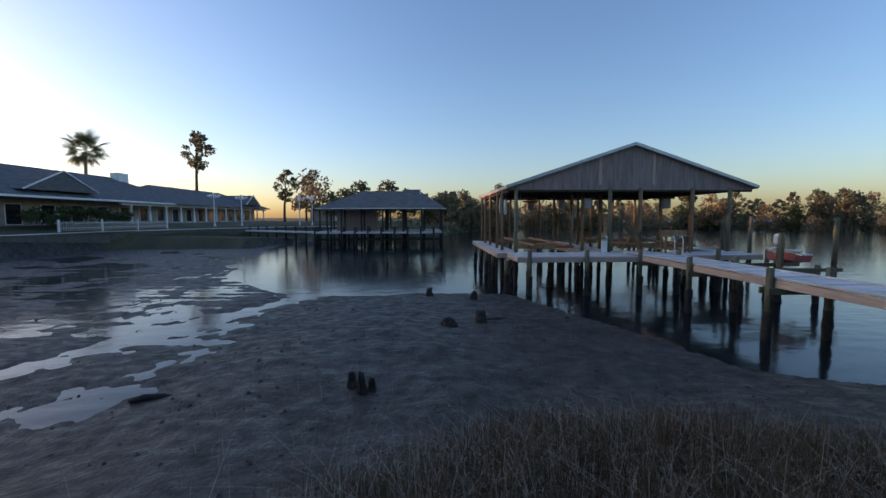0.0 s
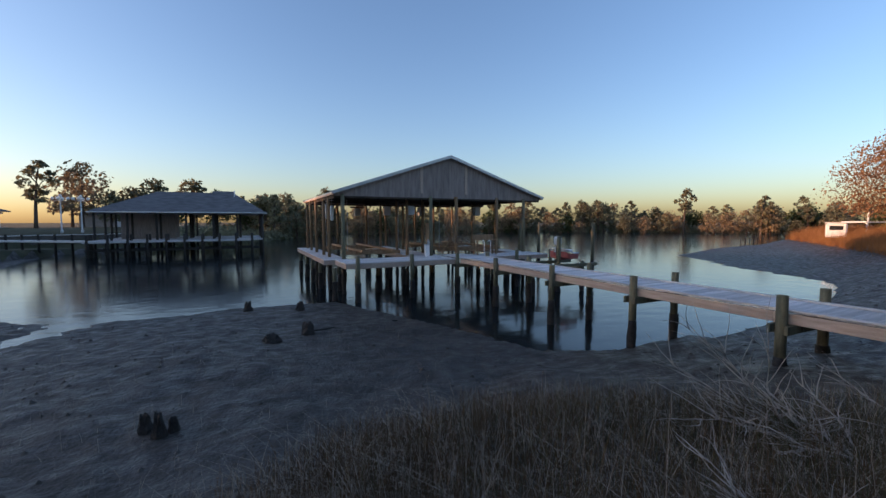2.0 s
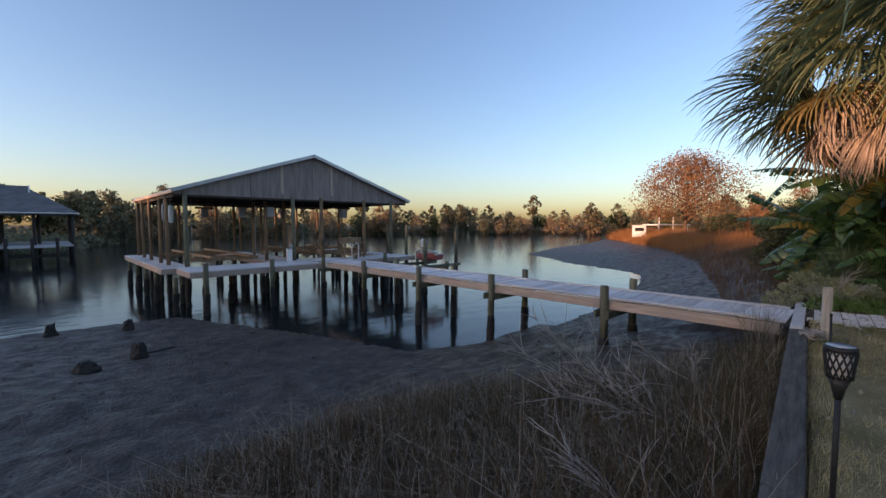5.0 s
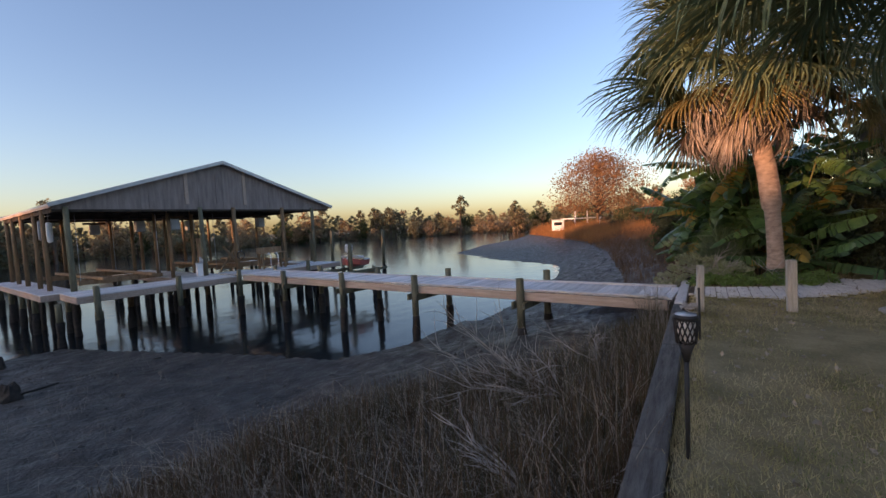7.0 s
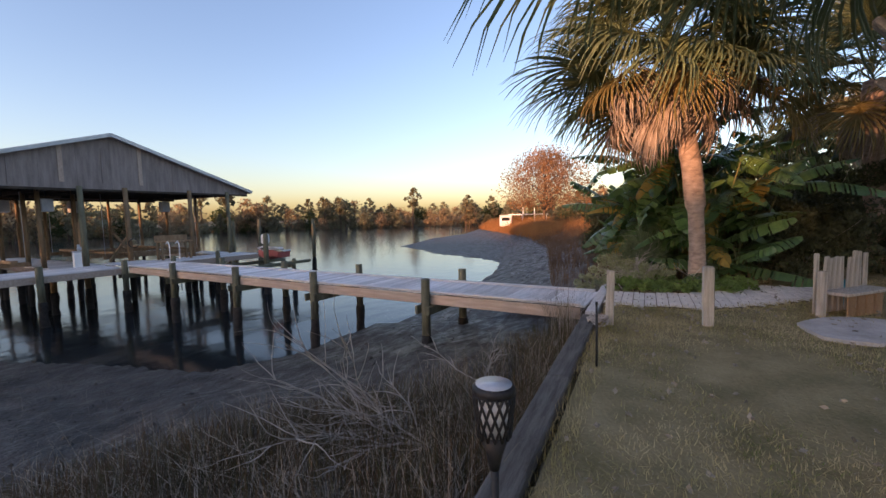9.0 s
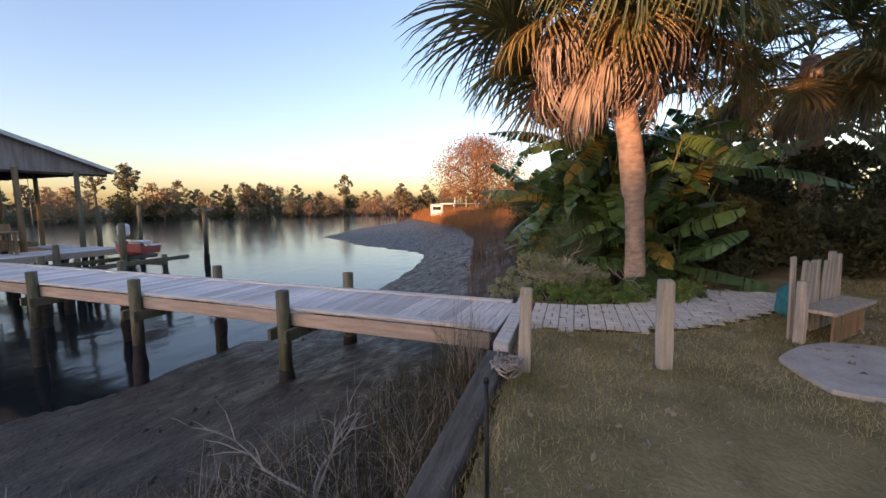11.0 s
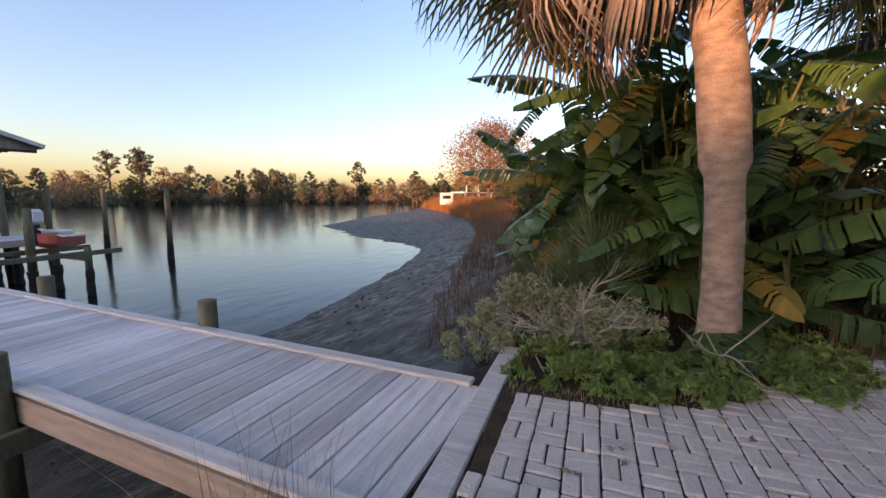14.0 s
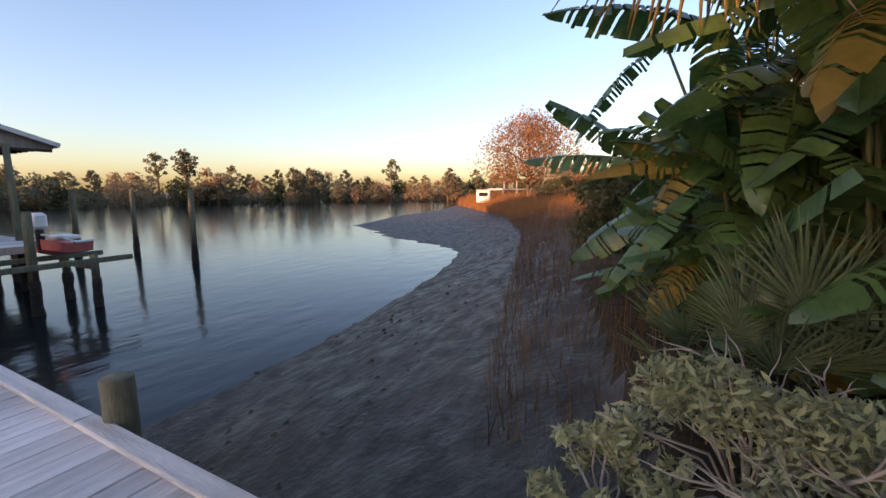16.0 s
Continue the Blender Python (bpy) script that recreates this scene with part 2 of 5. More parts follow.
def tube(name, pts, radii, material, sides=8, cap=True, rough=0.0, smooth=True):
    """A tube of changing radius along points."""
    vs, fs = [], []
    rnd = random.Random(len(pts) * 7 + sides)
    pts = [Vector(p) for p in pts]
    for i, p in enumerate(pts):
        d = (pts[min(i + 1, len(pts) - 1)] - pts[max(i - 1, 0)]).normalized()
        u = d.orthogonal().normalized() if abs(d.z) < 0.95 else Vector((1, 0, 0))
        u = (u - d * u.dot(d)).normalized()
        v = d.cross(u)
        for k in range(sides):
            a = 2 * math.pi * k / sides
            r = radii[i] * (1 + rough * (rnd.random() - 0.5))
            vs.append(p + (u * math.cos(a) + v * math.sin(a)) * r)
    for i in range(len(pts) - 1):
        for k in range(sides):
            a, b = i * sides + k, i * sides + (k + 1) % sides
            fs.append((a, b, b + sides, a + sides))
    if cap:
        fs.append(tuple(range(sides - 1, -1, -1)))
        fs.append(tuple(range((len(pts) - 1) * sides, len(pts) * sides)))
    return mesh_of(name, vs, fs, material, smooth)


def blades(name, spots, material, h=(0.5, 1.0), w=0.008, lean=0.3, seed=1, segs=2, droop=0.25):
    """A field of bent, tapered blades, one mesh. spots: array of x, y, z, scale."""
    rs = np.random.RandomState(seed)
    n = len(spots)
    hh = rs.uniform(h[0], h[1], n) * spots[:, 3]
    az = rs.uniform(0, 2 * np.pi, n)
    ln = np.abs(rs.normal(0, lean, n))
    dx, dy = np.cos(az), np.sin(az)
    fa = rs.uniform(0, 2 * np.pi, n)
    wx, wy = np.cos(fa) * w / 2, np.sin(fa) * w / 2
    rows = []
    for i in range(segs + 1):
        f = i / segs
        out = hh * ln * f ** 1.6
        up = hh * f * (1 - droop * np.minimum(ln, 1.5) * f)
        cx, cy, cz = spots[:, 0] + dx * out, spots[:, 1] + dy * out, spots[:, 2] + up
        k = 1 - 0.75 * f
        if i < segs:
            rows.append(np.stack([cx - wx * k, cy - wy * k, cz], 1))
            rows.append(np.stack([cx + wx * k, cy + wy * k, cz], 1))
        else:
            rows.append(np.stack([cx, cy, cz], 1))
    per = 2 * segs + 1
    v = np.stack(rows, 1).reshape(-1, 3)
    base = (np.arange(n) * per)[:, None]
    faces = []
    for i in range(segs - 1):
        q = base + np.array([2 * i, 2 * i + 1, 2 * i + 3, 2 * i + 2])[None]
        faces += q.tolist()
    faces += (base + np.array([2 * segs - 2, 2 * segs - 1, 2 * segs])[None]).tolist()
    me = bpy.data.meshes.new(name)
    me.from_pydata(v.tolist(), [], faces)
    me.materials.append(material)
    return me


def leaf_cloud(name, centres, radii, per, size, material, seed=1, flat=0.7, aspect=0.55):
    """Many small leaf-shaped faces in uneven clumps, one mesh."""
    rs = np.random.RandomState(seed)
    V, F = [], []
    for (c, r) in zip(centres, radii):
        k = max(4, int(per * rs.uniform(0.6, 1.3)))
        d = rs.normal(0, 1, (k, 3))
        d /= np.linalg.norm(d, axis=1)[:, None]
        p = np.array(c) + d * (r * rs.uniform(0.25, 1.05, k) ** 0.6)[:, None] * np.array([1, 1, flat])
        a = rs.normal(0, 1, (k, 3))
        a /= np.linalg.norm(a, axis=1)[:, None]
        b = np.cross(a, rs.normal(0, 1, (k, 3)))
        b /= np.linalg.norm(b, axis=1)[:, None]
        s = (size * rs.uniform(0.5, 1.4, k))[:, None]
        i0 = len(V) * 1
        quad = np.stack([p - a * s, p + b * s * aspect, p + a * s, p - b * s * aspect], 1).reshape(-1, 3)
        V += quad.tolist()
        F += (i0 + np.arange(k * 4).reshape(-1, 4)).tolist()
    return mesh_of(name, V, F, material)


def seg_dist(px, py, line):
    """Distance from grid points to a polyline and the side (positive: to the left of its run)."""
    best = np.full(px.shape, 1e9)
    side = np.zeros(px.shape)
    for (ax, ay), (bx, by) in zip(line[:-1], line[1:]):
        vx, vy = bx - ax, by - ay
        t = np.clip(((px - ax) * vx + (py - ay) * vy) / (vx * vx + vy * vy), 0, 1)
        dx, dy = px - (ax + t * vx), py - (ay + t * vy)
        d = np.hypot(dx, dy)
        s = np.where(vx * (py - ay) - vy * (px - ax) >= 0, 1.0, -1.0)
        side = np.where(d < best - 1e-9, s, side)
        best = np.minimum(best, d)
    return best, side


def inside(px, py, poly):
    r = np.zeros(px.shape, bool)
    for (ax, ay), (bx, by) in zip(poly, poly[1:] + poly[:1]):
        c = ((ay > py) != (by > py)) & (px < (bx - ax) * (py - ay) / (by - ay + 1e-12) + ax)
        r ^= c
    return r


def wave(x, y, s, seed):
    """Smooth pseudo-random relief from summed sines."""
    rs = np.random.RandomState(seed)
    o = np.zeros(np.shape(x))
    for i in range(7):
        a = rs.uniform(0, 2 * np.pi)
        f = s * rs.uniform(0.5, 2.0)
        o = o + np.sin((x * np.cos(a) + y * np.sin(a)) * f + rs.uniform(0, 6.3)) / 7 ** 0.5
    return o


# ---------- the ground ----------
WATER_Z, LAWN_Z, DECK_Z = -2.05, -0.15, -0.17
SHORE = [(-17, 51), (-11, 27), (-6.4, 21.6), (-3.3, 19.7), (1.9, 20.5), (5.7, 20), (8.0, 14.5), (9.0, 11.9), (9.5, 10.1),
         (11.9, 8.9), (15.8, 8.5), (20, 8.8), (28, 10.0), (33.5, 12), (35.5, 14.5), (38, 20), (46, 30.5), (63, 36), (80, 38), (120, 42)]
FARBANK = [(175, 55), (160, 80), (140, 105), (95, 135), (45, 145), (10, 132), (-6, 100), (-14, 72)]
RIVER = SHORE + [(400, 30), (400, 45)] + FARBANK + [(-18, 62)]
BANK = [(-300, -24), (0, 0.64), (14.4, 1.6), (20, 3.0), (34, 6.3), (50, 12), (81, 33), (130, 38), (400, 28)]
SEAWALL = [(-75, -60), (-44, 15), (-36, 30), (-35.7, 38.7), (-35, 50), (-29, 62), (-22.3, 70.7), (-16, 73), (-10, 86), (8, 133)]


def bulk_y(x):
    return 0.64 + 0.0667 * x


def height(x, y):
    x, y = np.asarray(x, float), np.asarray(y, float)
    dr, _ = seg_dist(x, y, RIVER + RIVER[:1])
    wet = inside(x, y, RIVER)
    n = 0.035 * wave(x, y, 0.9, 3) + 0.024 * wave(x, y, 3.1, 5) + 0.014 * wave(x, y, 9.0, 6) + 0.016 * wave(x, y, 5.2, 7) * np.clip((x + 2) / 4, 0, 1)
    mud = WATER_Z + 0.02 + np.minimum(dr * 0.035, 0.32) + n * np.minimum(1, 0.35 + dr * 0.2)
    # flat, wet cove to the west, with a runnel
    cove = np.clip((-x - 1.0 + (y - 9) * 0.12) / 4.0, 0, 1)
    flat_ = WATER_Z + 0.004 + n * 0.9 + 0.022 * wave(x * 0.5, y * 2.2, 1.9, 14) + 0.05 * np.clip((y - 30) / 20, 0, 1)
    run, _ = seg_dist(x, y, [(-30, 5), (-8.3, 10.6), (-6.8, 14), (-4, 19.7)])
    flat_ = flat_ - 0.09 * np.exp(-(run / 0.55) ** 2)
    pool, _ = seg_dist(x, y, [(-9, 7.2), (-5.0, 8.6), (-1.9, 10.5)])
    flat_ = flat_ - 0.05 * np.exp(-(pool / 0.8) ** 2)
    mud = mud * (1 - cove) + flat_ * cove
    z = np.where(wet, WATER_Z - 0.03 - np.minimum(dr * 0.06, 1.6), mud)
    # marsh rising to the bulkhead and the bank
    db, sd = seg_dist(x, y, BANK)
    slope = np.where(x > 14.4, -0.35 - 0.30 * db, -0.80 - 0.155 * db) + 0.04 * wave(x, y, 1.7, 9)
    near = np.clip((x + 9) / 6, 0, 1)
    z = np.where((sd > 0) & ~wet, np.maximum(z, slope * near + (1 - near) * -3), z)
    z = np.where(sd <= 0, LAWN_Z + 0.012 * wave(x, y, 1.3, 11) + np.clip((x - 15) / 5, 0, 1) * (-0.1 + 0.12 * np.minimum(db, 3)), z)
    # land across the cove and the far bank
    ds, ss = seg_dist(x, y, SEAWALL)
    z = np.where((ss > 0) & (x < 8) & (y > -40), -0.05 + np.minimum(ds * 0.12, 0.85), z)
    df, sf = seg_dist(x, y, FARBANK)
    far = (~wet) & (sf < 0) & (y > 50) & ~((ss > 0) & (x < 8))
    z = np.where(far, WATER_Z + 0.2 + np.minimum(df * 0.05, 1.2), z)
    return z


def spread(lo, hi, step, reach, grow=1.16):
    g = list(np.arange(lo, hi + step / 2, step))
    for sgn in (1, -1):
        p, s = (g[-1] if sgn > 0 else g[0]), step
        while abs(p) < reach:
            s *= grow
            p += sgn * s
            g.append(p) if sgn > 0 else g.insert(0, p)
    return np.array(g)


gx, gy = spread(-12, 20, 0.14, 3500, 1.07), spread(-3, 24, 0.14, 3500, 1.07)
GX, GY = np.meshgrid(gx, gy)
# a grid line follows the bulkhead
row = int(np.argmin(abs(gy - 0.9)))
GY = GY + np.where(abs(GX - 7) < 12, (0.0667 * GX + 0.64 - gy[row]) * np.clip(1 - abs(gy[:, None] - gy[row]) / 2.5, 0, 1), 0) * np.clip((12 - abs(GX - 4)) / 3, 0, 1)
GZ = height(GX, GY)
nxg, nyg = len(gx), len(gy)
idx = np.arange(nxg * nyg).reshape(nyg, nxg)
quads = np.stack([idx[:-1, :-1], idx[:-1, 1:], idx[1:, 1:], idx[1:, :-1]], -1).reshape(-1, 4)
gme = mesh_of("ground", np.stack([GX, GY, GZ], -1).reshape(-1, 3).tolist(), quads.tolist(), M_MUD, True)
for m_ in (M_LAWN, M_LAND, M_BED):
    gme.materials.append(m_)
cx, cy = (GX[:-1, :-1] + GX[1:, 1:]) / 2, (GY[:-1, :-1] + GY[1:, 1:]) / 2
_, sdc = seg_dist(cx, cy, BANK)
_, ssc = seg_dist(cx, cy, SEAWALL)
_, sfc = seg_dist(cx, cy, FARBANK)
mi = np.where((sdc <= 0), 1, 0)
mi = np.where((sdc <= 0) & ((cx > 13.6) & (cy > -1.6 + 0 * cx)), 3, mi)
mi = np.where(((ssc > 0) & (cx < 8) & (cy > -40)) | ((sfc < 0) & (cy > 50) & ~inside(cx, cy, RIVER)) | ((sdc <= 0) & (cx > 22)), 2, mi)
gme.polygons.foreach_set("material_index", mi.reshape(-1).astype(np.int32))
tagged(new("ground", gme), "dark mudflat, lawn and banks around a tidal cove", "ground", kind="structure")

wv = [(-60, 3, WATER_Z), (600, 3, WATER_Z), (600, 300, WATER_Z), (-60, 300, WATER_Z)]
tagged(new("water", mesh_of("water", wv, [(0, 1, 2, 3)], M_WATER)), "calm dark river water mirroring the evening sky", "water", kind="structure")

# ---------- the walkway ----------
rnd = random.Random(4)


def pile(parent, x, y, top, bottom=-3.2, r=0.105, mid=-1.15, material=None, square=False):
    """A round timber pile, fouled and dark below the tide line."""
    a = tube("pile_top", [(0, 0, mid), (0, 0, (mid + top) / 2), (0, 0, top - 0.01), (0, 0, top)], [r, r, r, r * 0.93], material or M_PILE, 12)
    p = part("piling", a, parent, pose(x, y, 0, rnd.uniform(-0.6, 0.6), rnd.uniform(-0.6, 0.6), rnd.uniform(0, 90)))
    k = 9
    zs = [bottom + (mid - bottom) * i / k for i in range(k + 1)]
    b = tube("fouled_foot", [(0, 0, z) for z in zs], [r * 1.1 * rnd.uniform(0.95, 1.3) for z in zs], M_WETPILE, 10, rough=0.3)
    part("fouled_foot", b, p, None, "black oyster-crusted lower pile")
    return p


WX0, WX1, WY0, WY1 = 12.1, 13.68, 1.66, 22.2
walkway = thing("walkway", (0, 0, 0), "weathered grey plank walkway on round timber piles", "dock")
PLANK_W = box("plank", WX1 - WX0, 0.181, 0.036, M_DECK, 0.006)
y = WY0 + 0.095
while y < WY1 - 0.05:
    part("plank", PLANK_W, walkway, pose((WX0 + WX1) / 2 + rnd.uniform(-.008, .008), y, DECK_Z - 0.036 + rnd.uniform(-.003, .003),
                                         rnd.uniform(-.4, .4), rnd.uniform(-.15, .15), rnd.uniform(-.25, .25)))
    y += 0.188


def beam_y(name, x, y0, y1, z, w, h, material, parent, label=""):
    return part(name, box(name, w, y1 - y0, h, material, 0.008), parent, pose(x, (y0 + y1) / 2, z), label)


def beam_x(name, x0, x1, y, z, w, h, material, parent, label=""):
    return part(name, box(name, x1 - x0, w, h, material, 0.008), parent, pose((x0 + x1) / 2, y, z), label)


for x in (WX0 - 0.0, WX1 + 0.0):
    yy = 1.75
    while yy < 19.4:
        y1 = min(yy + 3.64, 19.5)
        beam_y("kerb_board", x, yy, y1 - 0.006, DECK_Z + 0.002, 0.135, 0.04, M_RAIL, walkway, "pale bleached edge board")
        beam_y("fascia", x + (0.03 if x > 13 else -0.03), yy, y1 - 0.004, DECK_Z - 0.27, 0.045, 0.225, M_FASCIA, walkway)
        yy += 3.64
for y in (5.18, 8.82, 12.3, 16.0, 19.62):
    for x in (12.01, 13.755):
        pile(walkway, x + (-0.06 if x < 13 else 0.06), y, 0.17 - (y - 5) * 0.005)
    beam_x("cross_beam", 11.78, 13.98, y + 0.16, DECK_Z - 0.47, 0.07, 0.19, M_PILE, walkway)
    beam_x("cross_beam", 11.78, 13.98, y - 0.16, DECK_Z - 0.47, 0.07, 0.19, M_PILE, walkway)
# the heavy end beam on the shore
part("end_beam", box("end_beam", 3.1, 0.19, 0.22, M_RAIL, 0.012), walkway, pose(13.02, 1.54, DECK_Z - 0.175, 0, 0, 3.2), "broad grey sill at the shore end")

# ---------- the boathouse ----------
boathouse = thing("boathouse", (0, 0, 0), "open timber boathouse on piles with a shallow brown gable roof", "boathouse")
ROOF_X0, ROOF_X1, APEX_X, APEX_Z, EAVE_Z, RY0, RY1 = 6.05, 19.58, 12.82, 5.52, 3.28, 22.3, 32.8


def deck(x0, x1, y0, y1, z, parent, fascia=True):
    """A planked platform with its edge boards."""
    w = 0.186
    me = box("plank", x1 - x0, w - 0.008, 0.036, M_DECK, 0.005)
    y = y0 + w / 2
    while y < y1:
        part("plank", me, parent, pose((x0 + x1) / 2, y, z - 0.036 + rnd.uniform(-.003, .003), rnd.uniform(-.4, .4), 0, rnd.uniform(-.1, .1)))
        y += w
    if fascia:
        for y in (y0 + 0.02, y1 - 0.02):
            beam_x("fascia", x0, x1, y, z - 0.27, 0.045, 0.23, M_FASCIA, parent)
        for x in (x0 + 0.02, x1 - 0.02):
            beam_y("fascia", x, y0 + 0.05, y1 - 0.05, z - 0.27, 0.045, 0.23, M_FASCIA, parent)


BZ = -0.22
deck(6.1, 12.0, 19.7, 22.15, BZ, boathouse)
deck(13.8, 18.6, 20.3, 22.15, BZ, boathouse)
deck(5.55, 6.75, 22.2, 33.4, BZ, boathouse)
deck(10.5, 12.3, 22.25, 32.4, BZ - 0.02, boathouse)
deck(17.6, 18.7, 22.2, 32.4, BZ - 0.02, boathouse)
for x in (6.65, 9.38):
    pile(boathouse, x, 19.62, 0.12)
pile(boathouse, 16.2, 20.2, 0.12)
pile(boathouse, 18.7, 20.2, 0.05)
# piles under the platforms
for x in (7.2, 8.3, 10.4, 11.5, 14.6, 15.6, 17.2, 18.3):
    pile(boathouse, x, 21.9, BZ - 0.26, material=M_POST)
for x, ys in ((5.75, (20.6, 24.6, 27.2, 30.0, 32.9)), (6.6, (23.4, 26, 28.6, 31.2, 33.2)), (10.6, (24, 26.5, 29, 31.5)),
              (12.2, (23.5, 26, 28.5, 31.8)), (17.7, (23.5, 26, 29, 32)), (18.6, (24.5, 27, 30))):
    for y in ys:
        pile(boathouse, x, y, BZ - 0.26)
# roof posts
POSTS = [(6.57, 22.25), (11.63, 22.25), (13.3, 22.25), (16.14, 22.25), (18.2, 22.25), (6.15, 23.9), (6.15, 25.6), (6.15, 28.2), (6.15, 30.4),
         (6.2, 32.5), (10.6, 23.4), (10.6, 25.2), (10.6, 28.6), (10.6, 32.3), (12.2, 24.8), (12.2, 28.4), (12.2, 32.3), (8.4, 32.4), (14.8, 32.4),
         (18.3, 25.6), (18.3, 29), (18.3, 32.4), (16.5, 32.4)]
for i, (x, y) in enumerate(POSTS):
    r = 0.105 if i < 5 else rnd.uniform(0.075, 0.1)
    a = tube("roof_post", [(0, 0, BZ - 0.05), (0, 0, 1.5), (0, 0, 3.2)], [r * 1.05, r, r * 0.94], M_PILE if i in (0, 1, 4) else M_POST, 12, rough=0.06)
    p = part("roof_post", a, boathouse, pose(x, y, 0, rnd.uniform(-.5, .5), rnd.uniform(-.5, .5), rnd.uniform(0, 90)))
    zs = [-3.2 + 0.35 * k for k in range(9)]
    part("fouled_foot", tube("fouled_foot", [(0, 0, z) for z in zs], [r * 1.1 * rnd.uniform(0.95, 1.25) for z in zs], M_WETPILE, 9, rough=0.3), p)
# roof slabs
slope_len = math.hypot(APEX_X - ROOF_X0, APEX_Z - EAVE_Z)
for sgn, ex in ((1, ROOF_X0), (-1, ROOF_X1)):
    ang = math.degrees(math.atan2(APEX_Z - EAVE_Z, APEX_X - ex))
    bm = bmesh.new()
    n = 56
    # ribbed sheet
    half = abs(APEX_X - ex)
    vs, fs = [], []
    ycount = 64
    for j in range(ycount + 1):
        yy = RY0 - 0.25 + (RY1 - RY0 + 0.5) * j / ycount
        rib = 0.02 if j % 4 == 0 else 0.0
        for (fx, dz) in ((0, 0.0), (1, 0.0)):
            vs.append((ex + (APEX_X - ex) * fx, yy, EAVE_Z + (APEX_Z - EAVE_Z) * fx + rib + 0.02))
        for (fx, dz) in ((1, 0), (0, 0)):
            vs.append((ex + (APEX_X - ex) * fx, yy, EAVE_Z + (APEX_Z - EAVE_Z) * fx - 0.03))
    for j in range(ycount):
        for k in range(4):
            a, b = j * 4 + k, j * 4 + (k + 1) % 4
            fs.append((a, b, b + 4, a + 4))
    fs += [(0, 1, 2, 3), tuple(ycount * 4 + k for k in (3, 2, 1, 0))]
    bm.free()
    part("roof_sheet", mesh_of("roof_sheet", vs, fs, M_METAL), boathouse, None, "ribbed grey metal roofing")
    # barge board and eave board
    for yb in (RY0 - 0.27, RY1 + 0.27):
        part("barge_board", box("barge_board", slope_len + 0.05, 0.035, 0.16, M_METAL, 0.004), boathouse,
             Matrix.Translation(((ex + APEX_X) / 2, yb, (EAVE_Z + APEX_Z) / 2 - 0.1)) @ Matrix.Rotation(math.atan2(APEX_Z - EAVE_Z, APEX_X - ex) if sgn > 0 else -math.atan2(APEX_Z - EAVE_Z, ex - APEX_X), 4, 'Y').inverted())
    beam_y("eave_board", ex + 0.02 * sgn, RY0 - 0.25, RY1 + 0.25, EAVE_Z - 0.13, 0.03, 0.14, M_FASCIA, boathouse)
    for k in range(18):
        yk = RY0 + 0.15 + k * (RY1 - RY0 - 0.3) / 17
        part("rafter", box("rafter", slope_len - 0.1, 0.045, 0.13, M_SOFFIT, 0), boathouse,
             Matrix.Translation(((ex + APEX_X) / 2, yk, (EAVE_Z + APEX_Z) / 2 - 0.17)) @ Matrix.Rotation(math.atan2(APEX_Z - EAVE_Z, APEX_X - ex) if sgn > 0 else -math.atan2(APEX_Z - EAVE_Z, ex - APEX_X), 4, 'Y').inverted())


def gable(y, inset):
    """Plywood gable in upright sheets with battens."""
    zb = EAVE_Z - 0.18
    zroof = lambda x: EAVE_Z + (APEX_Z - EAVE_Z) * (1 - abs(x - APEX_X) / (APEX_X - ROOF_X0)) - 0.06
    xs = [ROOF_X0 + 0.1] + [APEX_X + k * 1.22 for k in range(-5, 6)] + [ROOF_X1 - 0.1]
    for a, b in zip(xs[:-1], xs[1:]):
        cuts = [a + 0.003, b - 0.003] if not (a < APEX_X < b) else [a, APEX_X, b]
        vs, fs = [], []
        for yy in (y, y + 0.02):
            for c in cuts:
                vs += [(c, yy, zb), (c, yy, max(zb + 0.02, zroof(c)))]
        k = len(cuts)
        for i in range(k - 1):
            f = (2 * i, 2 * i + 2, 2 * i + 3, 2 * i + 1)
            fs += [f, tuple(j + 2 * k for j in reversed(f))]
        ring = [2 * i for i in range(k)] + [2 * i + 1 for i in reversed(range(k))]
        for i in range(len(ring)):
            p, q = ring[i], ring[(i + 1) % len(ring)]
            fs.append((q, p, p + 2 * k, q + 2 * k))
        part("gable_sheet", mesh_of("gable_sheet", vs, fs, M_GABLE), boathouse)
    for x, w, mt in ((APEX_X - 3.3, .1, M_GABLE), (APEX_X - 1.75, 0.16, M_FASCIA), (APEX_X - 0.28, 0.14, M_GABLE), (APEX_X + 1.15, 0.16, M_FASCIA), (APEX_X + 2.6, .1, M_GABLE)):
        h = zroof(x) - zb - 0.15 if abs(x - APEX_X) > 1 else 1.55
        part("batten", box("batten", w, 0.03, h, mt, 0.003), boathouse, pose(x, y - 0.018, zb + (0.25 if w > .12 else .05)))
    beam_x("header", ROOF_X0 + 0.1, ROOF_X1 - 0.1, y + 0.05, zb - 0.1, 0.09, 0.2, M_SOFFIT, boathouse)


gable(RY0, 0)
gable(RY1 - 0.02, 0)
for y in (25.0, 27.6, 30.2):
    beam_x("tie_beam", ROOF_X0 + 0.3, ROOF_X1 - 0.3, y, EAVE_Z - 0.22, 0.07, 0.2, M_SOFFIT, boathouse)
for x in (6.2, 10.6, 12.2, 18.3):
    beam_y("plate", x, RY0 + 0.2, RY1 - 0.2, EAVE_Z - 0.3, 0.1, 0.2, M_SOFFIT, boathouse)

